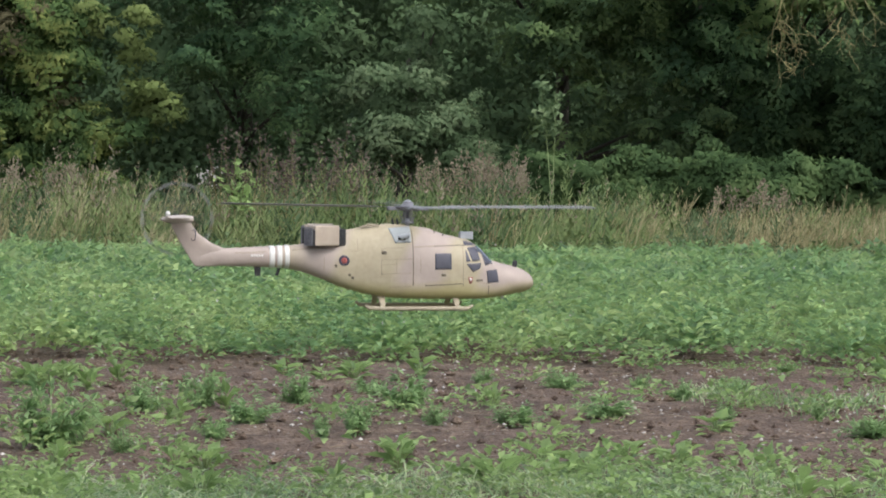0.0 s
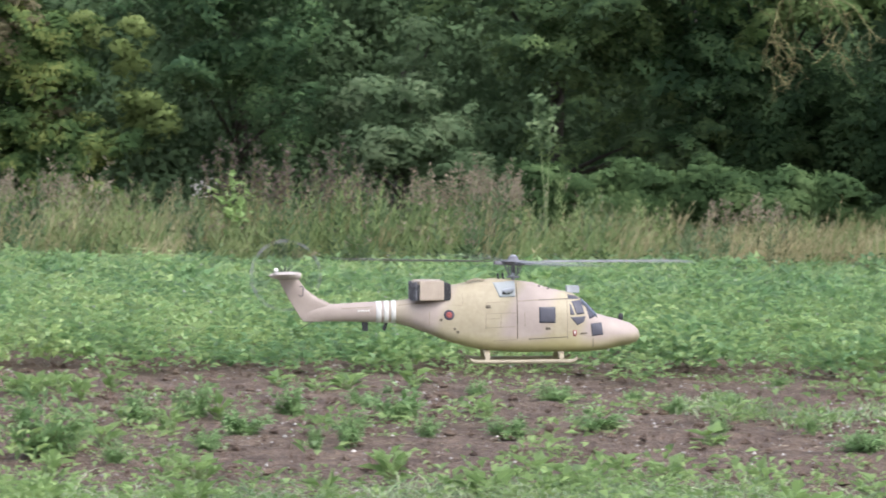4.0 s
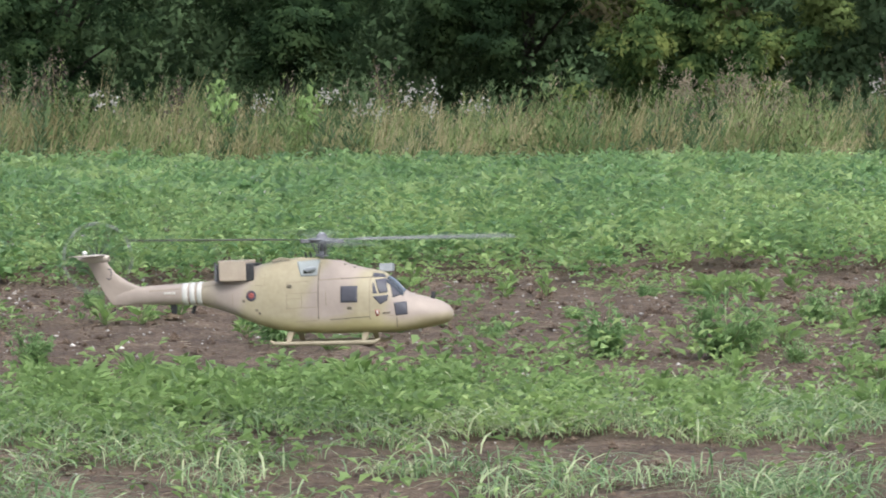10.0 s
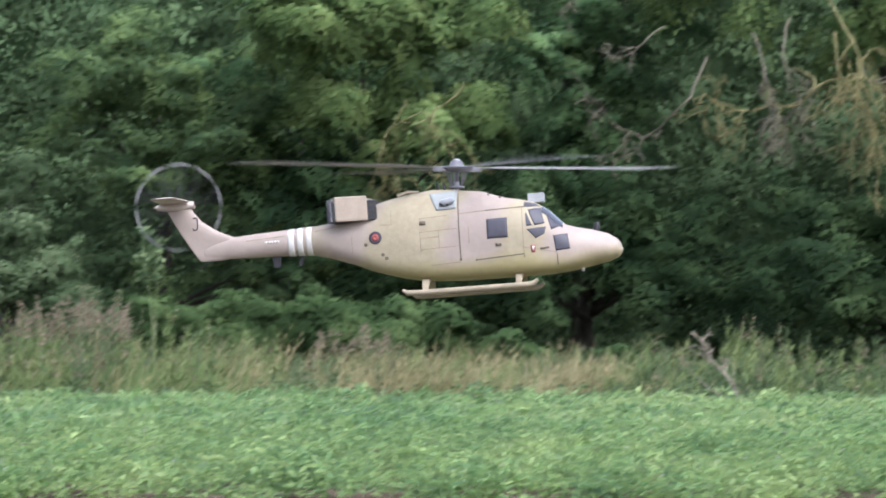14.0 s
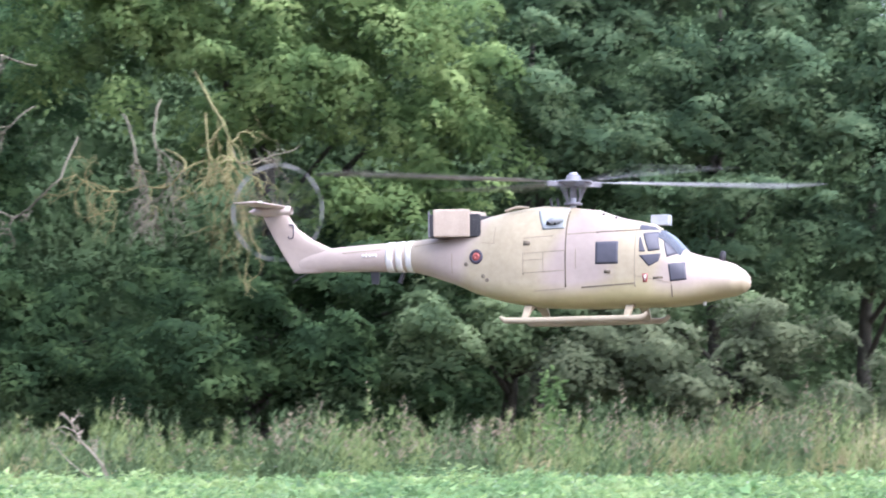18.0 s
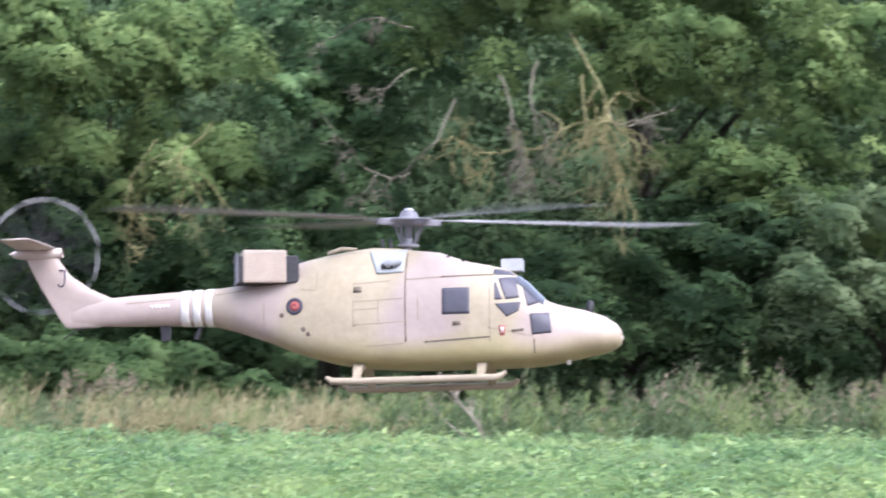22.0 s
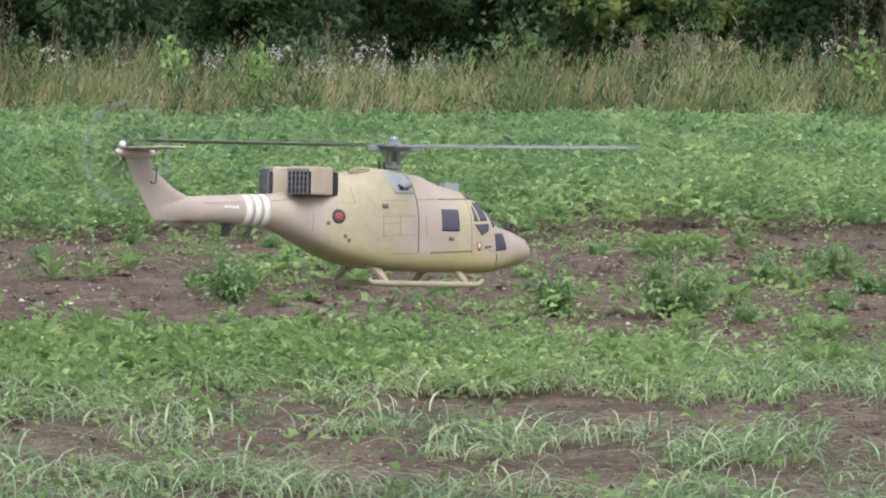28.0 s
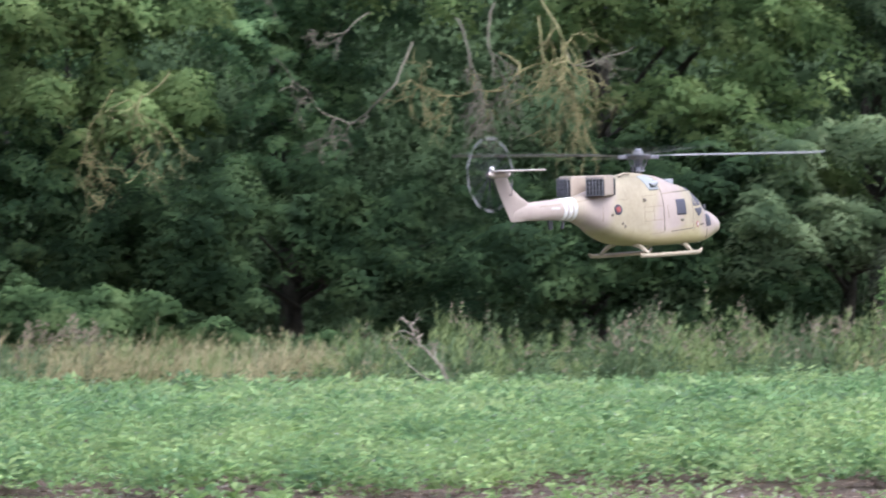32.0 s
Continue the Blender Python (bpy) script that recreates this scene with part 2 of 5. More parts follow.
def blades(base, lean, height, width, bend, seg=3):
    """Bent grass blades. Returns verts, faces (quads)."""
    n = len(base)
    side = np.stack([-lean[:, 1], lean[:, 0], np.zeros(n)], 1)
    turn = rng.uniform(-1.2, 1.2, n)
    face = side * np.cos(turn)[:, None] + lean * np.sin(turn)[:, None]
    rows = []
    for i in range(seg + 1):
        u = i / seg
        p = base + lean * (height * bend * u ** 2)[:, None]
        p[:, 2] += height * (u - 0.55 * np.minimum(bend, 1.45) * u ** 2.2)
        w = (width * (0.45 + 2.2 * u - 2.5 * u * u))[:, None] / 2
        rows += [p - face * w, p + face * w]
    v = np.stack(rows, 1)
    k = np.arange(n)[:, None] * (2 * seg + 2)
    f = np.concatenate([k + [2 * i, 2 * i + 1, 2 * i + 3, 2 * i + 2] for i in range(seg)], 0)
    return v.reshape(-1, 3), f


def tubes(paths, sides=6):
    """paths: lists of (point, radius). Returns verts, quad faces of all tubes together."""
    vs, fs, k = [], [], 0
    for path in paths:
        p = np.array([q for q, _ in path], float)
        r = np.array([q for _, q in path], float)
        t = unit(np.gradient(p, axis=0))
        a = unit(np.cross(t, np.array([0.31, 0.22, 0.92])))
        b = np.cross(t, a)
        ang = np.linspace(0, 2 * np.pi, sides, endpoint=False)
        ring = p[:, None] + r[:, None, None] * (np.cos(ang)[None, :, None] * a[:, None] + np.sin(ang)[None, :, None] * b[:, None])
        vs.append(ring.reshape(-1, 3))
        i, j = np.meshgrid(np.arange(len(p) - 1), np.arange(sides), indexing="ij")
        j2 = (j + 1) % sides
        fs.append(np.stack([i * sides + j, i * sides + j2, (i + 1) * sides + j2, (i + 1) * sides + j], -1).reshape(-1, 4) + k)
        k += len(p) * sides
    return np.concatenate(vs), np.concatenate(fs)


def spot(az, e, r):
    """A place from a bearing and height of view (in LENS units, 0 = the first view) and the distance."""
    a = np.asarray(az) / LENS
    return np.stack([r * np.sin(a), r * np.cos(a), EYE_Z + r * (np.asarray(e) - 194.0) / LENS], -1)


def ground_r(e):
    """Distance of the ground seen at height e."""
    return EYE_Z * LENS / (194.0 - np.asarray(e, float))


def edge_r(az):
    """Distance of the field's far edge."""
    a = np.asarray(az) / LENS
    return 64.3 / (np.cos(a) + 0.2 * np.sin(a))


def part(name, me, parent, label=""):
    ob = new(name, me)
    ob.parent = parent
    return tagged(ob, label)


def thing(name, label, category, at=(0, 0, 0), group="", kind=""):
    ob = new(name)
    ob.empty_display_size = 0.2
    ob.location = at
    return tagged(ob, label, category, group, kind)


# ---- ground: one sheet to the horizon ----


def build_ground():
    az = np.concatenate([np.linspace(-180, -24, 27)[:-1], np.linspace(-24, 31, 380), np.linspace(31, 180, 26)[1:-1]])
    r = np.concatenate([[1.0, 3, 6, 8], np.geomspace(9.5, 33, 230), np.geomspace(34, 80, 40), [110, 180, 400, 1000, 2500, 5000]])
    A, R = np.meshgrid(np.radians(az), r, indexing="ij")
    x, y = R * np.sin(A), R * np.cos(A)
    z = np.zeros_like(x)
    fine = (R > 9) & (R < 33.5) & (A > radians(-24)) & (A < radians(31))
    idx = np.argwhere(fine)
    for i, j in idx:
        p = Vector((x[i, j], y[i, j], 0))
        z[i, j] = 0.03 * noise.noise(p * 1.3) + 0.022 * noise.noise(p * 5.0) + 0.018 * noise.noise(p * 14.0)
    z[R > 33] = -0.01
    n, m = x.shape
    i, j = np.meshgrid(np.arange(n), np.arange(m - 1), indexing="ij")
    i2 = (i + 1) % n
    f = np.stack([i * m + j, i * m + j + 1, i2 * m + j + 1, i2 * m + j], -1).reshape(-1, 4)
    v = np.stack([x, y, z], -1).reshape(-1, 3)
    hub = len(v)
    v = np.concatenate([v, [[0, 0, 0]]])
    k = np.arange(0, n, 2)
    f = np.concatenate([f, np.stack([np.full(len(k), hub), k * m, (k + 1) % n * m, (k + 2) % n * m], -1)])
    me = mesh_np("ground", v, f, M_SOIL, True)
    tagged(new("ground", me), "brown bare crumbly soil of a large field", "ground", kind="structure")


build_ground()


def scatter(n, r0, r1, a0=-2400, a1=3100):
    """n bearings and distances, even over the area."""
    return rng.uniform(a0, a1, n), np.sqrt(rng.uniform(r0 ** 2, r1 ** 2, n))


def polar(az, r, z=0.0):
    a = az / LENS
    return np.stack([r * np.sin(a), r * np.cos(a), np.zeros(len(az)) + z], -1)


def patchy(p, size, seed=0.0):
    return np.array([noise.noise(Vector((q[0] / size + seed, q[1] / size, seed))) for q in p])


# ---- crop, weeds and stones of the field ----


def stuff(name, label, category, v, f, mat):
    return tagged(new(name, mesh_np(name, v, f, mat)), label, category, kind="stuff")


def soft_stuff(name, label, category, leafy, mat):
    v, f, soft = leafy
    return tagged(new(name, mesh_np(name, v, f, mat, True, soft)), label, category, kind="stuff")


def leaf_plants(p, per, height, size, mat_up=0.5, shape=leaves, soft=False):
    """Rosettes of broad leaves on the ground places p."""
    n = len(p) * per
    c = np.repeat(p, per, 0)
    a = rng.uniform(0, 2 * np.pi, n)
    h = np.repeat(height, per) * rng.uniform(0.25, 1.0, n)
    out = np.stack([np.cos(a), np.sin(a), np.zeros(n)], 1)
    c = c + out * (0.04 + 0.1 * rng.random(n))[:, None]
    c[:, 2] += h
    d = out * 1.0
    d[:, 2] = rng.uniform(-0.25, 1.0, n) * mat_up * 2
    up = np.tile([0, 0, 1.0], (n, 1)) + rng.normal(0, 0.2, (n, 3))
    ln = np.repeat(np.zeros(len(p)) + size, per) * rng.uniform(0.6, 1.3, n)
    v, f = shape(c, d, up, ln, ln * rng.uniform(0.45, 0.75, n))
    if not soft:
        return v, f
    nrm = unit(out * 0.5 + rng.normal(0, 0.42, (n, 3)) + [0, 0, 0.8])
    return v, f, np.repeat(nrm, len(v) // n, 0)


def build_field():
    az, r = scatter(22000, 26.5, 58)
    keep = r < 0.795 * edge_r(az) + 0.6 * patchy(polar(az, r), 2.0, 7.0)
    edge = 28.1 + 0.9 * patchy(polar(az, r), 1.1, 3.0) + 0.7 * patchy(polar(az, r), 0.3, 5.0)
    keep &= r > edge + np.maximum(0, rng.normal(0, 0.9, len(r)))
    az, r = az[keep], r[keep]
    p = polar(az, r)
    hgt = 0.26 + 0.12 * patchy(p, 2.5) + 0.2 * patchy(p, 0.6, 8.0) + rng.uniform(-0.07, 0.1, len(p))
    hgt = np.maximum(hgt, 0.06) * np.clip(1.0 - (r - 36) / 90, 0.8, 1)
    vigour = np.clip(1.0 + 0.9 * patchy(p, 0.8, 3.0) + rng.normal(0, 0.2, len(p)), 0.65, 1.35)
    close = r < 38
    soft_stuff("crop", "dense bright green leafy crop covering field", "crop", leaf_plants(p[close], 20, hgt[close], 0.078 * vigour[close], 0.5, leaves, True), M_CROP)
    soft_stuff("far_crop", "dense bright green leafy crop towards far edge", "crop", leaf_plants(p[~close], 20, hgt[~close], 0.095 * vigour[~close], 0.5, small_leaves, True), M_CROP)
    dots = p[rng.random(len(p)) < 0.07] + [0, 0, 0.3]
    c = dots + rng.normal(0, 0.05, dots.shape)
    ln = rng.uniform(0.018, 0.035, len(c))
    v, f = leaves(c, rng.normal(0, 1, c.shape), np.tile([0, 0, 1.0], (len(c), 1)), ln, ln)
    stuff("white_flowers", "tiny white flowers dotted over crop", "flowers", v, f, M_FLUFF)
    near = rng.random(len(p)) < np.clip((39 - r) / 12 + 0.5 * patchy(p, 1.8, 6.0), 0.05, 0.85)
    soft_stuff("rape_plants", "yellow-green broad-leaved volunteer plants among crop", "plants", leaf_plants(p[near], 10, hgt[near] * 1.08, 0.08, 0.5, leaves, True), M_RAPE)
    # nearer strip: tufts of broad blades with bare soil between
    az, r = scatter(12000, 9.6, 20.6)
    p = polar(az, r)
    near_edge = 18.6 + 0.9 * patchy(p, 1.3, 9.0) + 0.5 * patchy(p, 0.35, 4.0)
    dens = 0.55 * patchy(p, 1.5, 5.0) + 0.7 * patchy(p, 0.5, 2.0)
    keep = (r < near_edge) & (dens > np.where(r < 16.5, np.where(r > 14.4, 0.0, 0.04), -0.22) + 0.13 * np.exp(-((r - 14.9) / 0.5) ** 2))
    p, r = p[keep], r[keep]
    tuft = np.repeat(p, 8, 0) + rng.normal(0, 0.07, (len(p) * 8, 3)) * [1, 1, 0]
    n = len(tuft)
    a = rng.uniform(0, 6.283, n)
    lean = np.stack([np.cos(a), np.sin(a), np.zeros(n)], 1)
    v, f = blades(tuft, lean, 0.07 + 0.22 * rng.random(n) ** 1.5, rng.uniform(0.006, 0.0125, n), rng.uniform(0.8, 1.9, n), 5)
    stuff("grass_blades", "pale green bent cereal blades growing in loose tufts", "grass", v, f, M_BLADE)
    left = p[:, 0] / p[:, 1] < -0.1
    pick = rng.random(len(p)) < np.where(r > 15.5, np.where(left, 0.9, 0.38), 0.14)
    soft_stuff("low_leaves", "bright green broad-leaved seedlings between grass tufts", "plants", leaf_plants(p[pick], 11, rng.uniform(0.05, 0.26, pick.sum()), rng.uniform(0.03, 0.066, pick.sum()), 0.5, leaves, True), M_RAPE)
    # a thin streak of short grass on the bare strip
    az = rng.uniform(420, 1150, 1500)
    r = ground_r(-268 + 10 * np.sin(az / 60) + rng.normal(0, 8, 1500))
    q = polar(az, r)
    a = rng.uniform(0, 6.28, len(q))
    v, f = blades(q, np.stack([np.cos(a), np.sin(a), 0 * a], 1), rng.uniform(0.04, 0.11, len(q)), rng.uniform(0.006, 0.014, len(q)), rng.uniform(0.3, 1.2, len(q)), 3)
    stuff("short_grass", "streak of short pale grass on bare soil", "grass", v, f, M_BLADE)
    # seedlings over the bare strip
    az, r = scatter(7000, 19.0, 29.0)
    p = polar(az, r)
    p = p[patchy(p, 1.4, 12.0) + 0.5 * patchy(p, 0.4, 2.0) > 0.23]
    big = rng.random(len(p)) ** 2.5
    soft_stuff("seedlings", "small green seedlings scattered over bare soil", "plants", leaf_plants(p, 9, 0.03 + 0.2 * big, 0.035 + 0.05 * big, 0.5, leaves, True), M_RAPE)
    # stones and bits of straw
    base = np.array([[1, 0, 0], [0, 1, 0], [-1, 0, 0], [0, -1, 0], [0, 0, 0.8], [0, 0, -0.6]], float)
    tri = np.array([[0, 1, 4], [1, 2, 4], [2, 3, 4], [3, 0, 4], [1, 0, 5], [2, 1, 5], [3, 2, 5], [0, 3, 5]])
    for name, label, cat, count, small, more, mat in (("stones", "small pale flint and chalk stones on soil", "stones", 5000, 0.005, 0.011, M_STONE), ("soil_clods", "crumbly brown clods of earth on soil", "earth clods", 9000, 0.008, 0.03, M_SOIL)):
        az, r = scatter(count, 10, 30)
        p = polar(az, r, 0.012)
        n = len(p)
        size = (small + more * rng.random(n) ** 3) * np.clip(r / 20, 0.6, 1.2)
        v = p[:, None] + base[None] * size[:, None, None] * rng.uniform(0.5, 1.5, (n, 6, 1))
        f = (tri[None] + 6 * np.arange(n)[:, None, None]).reshape(-1, 3)
        stuff(name, label, cat, v.reshape(-1, 3), f, mat)
    az, r = scatter(6500, 10, 30)
    p = polar(az, r, 0.015)
    a = rng.uniform(0, 6.28, len(p))
    v, f = leaves(p, np.stack([np.cos(a), np.sin(a), 0.1 + 0 * a], 1), np.tile([0, 0, 1.0], (len(p), 1)), rng.uniform(0.03, 0.11, len(p)), rng.uniform(0.006, 0.013, len(p)), 0.1)
    stuff("straw_bits", "dry pale straw pieces lying on soil", "straw", v, f, M_STRAW_BIT)


build_field()

# single weeds of the bare strip: bearing, height of their foot, width and height in LENS units
WEEDS = [(-254, -278, 60, 55), (-134, -258, 45, 32),
         (-68, -283, 90, 62), (-148, -328, 55, 60), (72, -238, 32, 26), (132, -313, 72, 36), (212, -248, 62, 36), (288, -298, 92, 38),
         (352, -248, 32, 26), (422, -268, 42, 36), (502, -303, 32, 30), (516, -248, 62, 25), (606, -218, 32, 26), (666, -300, 22, 32),
         (-14, -313, 42, 35), (-214, -338, 32, 40), (-404, -338, 52, 40), (-1481, -322, 92, 100), (-1266, -247, 34, 20), (-1651, -217, 32, 22),
         (-1341, -322, 42, 22), (-1101, -312, 52, 32), (-901, -347, 92, 92), (-831, -247, 42, 32), (-691, -352, 116, 112),
         (-531, -292, 62, 52), (-426, -282, 62, 72), (-341, -312, 82, 52), (-961, -282, 42, 22), (-721, -242, 22, 32), (-1406, -222, 32, 22),
         (-1811, -242, 34, 32), (-566, -362, 42, 42), (-1920, -343, 62, 62), (-2075, -233, 62, 32), (-1815, -248, 26, 32),
         (-1405, -228, 36, 32), (-1335, -218, 62, 46), (900, -250, 60, 40), (1050, -290, 70, 50), (1240, -240, 50, 30), (760, -330, 80, 45)]


def weed_mesh(seed):
    """A straggling weed 1 m wide and 1 m high: branching stems with narrow leaves, loose at the rim."""
    g = np.random.default_rng(seed)
    stems, tips, ways = [], [], []
    for i in range(13):
        a, out = g.uniform(0, 6.28), g.uniform(0.1, 0.55)
        top = np.array([math.cos(a) * out, math.sin(a) * out, g.uniform(0.35, 1.0) * (1.08 - 0.85 * out)])
        path = [(top * [0.7 * u + 0.3 * u * u, 0.7 * u + 0.3 * u * u, u], 0.016 * (1 - 0.7 * u)) for u in np.linspace(0, 1, 6)]
        stems.append(path)
        for k, (q, _) in enumerate(path[1:]):
            for _ in range(13 - k):
                w = unit(np.array([math.cos(a), math.sin(a), 0.35]) * 0.5 + g.normal(0, 0.6, 3))
                tips.append(q + w * g.uniform(0, 0.06 if k > 2 else 0.14))
                ways.append(w)
    c, d = np.array(tips), np.array(ways)
    c[:, 2] = np.maximum(c[:, 2], 0.02)
    ln = g.uniform(0.07, 0.19, len(c))
    lv = leaves(c, d, np.tile([0, 0, 1.0], (len(c), 1)) + g.normal(0, 0.35, c.shape), ln, ln * g.uniform(0.3, 0.5, len(c)))
    soft = unit(d * [0.6, 0.6, 0.3] + g.normal(0, 0.2, c.shape) + [0, 0, 0.8])
    return mesh_np("stalk", *tubes(stems, 5), M_WEED_STEM, True), mesh_np("foliage", *lv, M_WEED, True, np.repeat(soft, 4, 0))


def build_weeds():
    kinds = [weed_mesh(s) for s in (1, 2, 3, 4, 5)]
    for i, (az, e, w, h) in enumerate(WEEDS):
        r = float(ground_r(e))
        at = spot(az, e, r)
        k = r / LENS
        tall = h > 45
        ob = thing("weed", "straggling green leafy weed growing on bare soil" if tall else "low leafy green weed growing on bare soil", "weed", (at[0], at[1], 0), "weeds on the bare strip")
        ob.rotation_euler = (0, 0, i * 2.4)
        stems, foliage = kinds[i % 5]
        for nm, me in (("stalk", stems), ("foliage", foliage)):
            q = part(nm, me, ob)
            q.scale = (w * k * 1.3, w * k * 1.3, h * k * 1.2)
            q["kind"] = "stuff"


build_weeds()


def rosette_mesh(seed):
    """A loose rosette 1 m wide of broad wavy leaves on short stalks."""
    g = np.random.default_rng(seed)
    n = 22
    a = np.arange(n) * 2.4 + g.uniform(-0.4, 0.4, n)
    out = np.stack([np.cos(a), np.sin(a), np.zeros(n)], 1)
    rise = g.uniform(0.15, 1.3, n)
    c = out * g.uniform(0.03, 0.16, (n, 1)) + np.stack([0 * a, 0 * a, 0.05 + 0.32 * g.random(n)], 1)
    d = unit(out + np.stack([0 * a, 0 * a, rise], 1))
    ln = g.uniform(0.2, 0.46, n)
    v, f = leaves(c, d, np.tile([0, 0, 1.0], (n, 1)) + g.normal(0, 0.25, (n, 3)), ln, ln * g.uniform(0.4, 0.65, n))
    soft = unit(out * 0.4 + g.normal(0, 0.25, (n, 3)) + [0, 0, 0.85])
    stems = [[(q * [0.2, 0.2, 0.02], 0.014), (q * [0.7, 0.7, 0.6], 0.011), (q, 0.008)] for q in c]
    return mesh_np("stalk", *tubes(stems, 4), M_WEED_STEM, True), mesh_np("leaf_rosette", v, f, M_RAPE, True, np.repeat(soft, 4, 0))


def build_rosettes():
    g = np.random.default_rng(77)
    kinds = [rosette_mesh(s) for s in (11, 12, 13, 14)]
    count = 0
    while count < 90:
        az, r = g.uniform(-2300, 1900), math.sqrt(g.uniform(18.8 ** 2, 28.0 ** 2))
        p = polar(np.array([az]), np.array([r]))
        if patchy(p, 1.1, 40.0)[0] < 0.02:
            continue
        ob = thing("rape_seedling", "pale yellow-green broad-leaved seedling on bare soil", "plant", tuple(p[0]), "seedlings on the bare strip")
        ob.rotation_euler = (0, 0, count * 1.7)
        wide, high = g.uniform(0.16, 0.36), g.uniform(0.16, 0.34)
        for nm, me in zip(("stalk", "leaf_rosette"), kinds[count % 4]):
            part(nm, me, ob).scale = (wide, wide, high)
        count += 1
    # larger plants crowd the near edge of the bare strip
    for k in range(120):
        az = g.uniform(-1950, -1150) if k < 90 else g.uniform(-1150, 1900)
        r = g.triangular(16.8, 18.6, 19.8)
        ob = thing("rape_plant", "fresh green broad-leaved rape plant among arching grass", "plant", tuple(polar(np.array([az]), np.array([r]))[0]), "rape plants by the bare strip")
        ob.rotation_euler = (0, 0, k * 2.1)
        wide, high = g.uniform(0.22, 0.4), g.uniform(0.2, 0.36)
        for nm, me in zip(("stalk", "leaf_rosette"), kinds[k % 4]):
            part(nm, me, ob).scale = (wide, wide, high)


build_rosettes()
# ---- margin of tall grass in front of the wood ----


def band(az, knots):
    x, y = zip(*knots)
    return np.interp(az, x, y)


def stalk_leaves(foot, tip, per, leaf, wide, low, rise, fat):
    """Small leaves set all round stalks from low to the tip. Returns verts, faces, soft normals."""
    n = len(foot) * per
    u = rng.uniform(low, 1.0, n)
    a = rng.uniform(0, 6.283, n)
    out = np.stack([np.cos(a), np.sin(a), np.zeros(n)], 1)
    f0, t0 = np.repeat(foot, per, 0), np.repeat(tip, per, 0)
    bow = np.stack([u ** 1.7, u ** 1.7, u], 1)
    c = f0 + (t0 - f0) * bow + out * (np.repeat(fat, per) * (1.15 - u) * rng.uniform(0.2, 1.0, n))[:, None]
    c[:, 2] = np.maximum(c[:, 2], 0.02)
    d = out + np.array([0, 0, 1.0]) * (rise + rng.normal(0, 0.3, n))[:, None]
    ln = leaf * rng.uniform(0.6, 1.3, n) * (1.2 - 0.6 * u)
    v, f = small_leaves(c, d, out * 0.5 + rng.normal(0, 0.5, (n, 3)) + [0, 0, 0.7], ln, ln * wide)
    soft = unit(out * 0.55 + rng.normal(0, 0.18, (n, 3)) + [0, -0.15, 0.75])
    return v, f, np.repeat(soft, 3, 0)


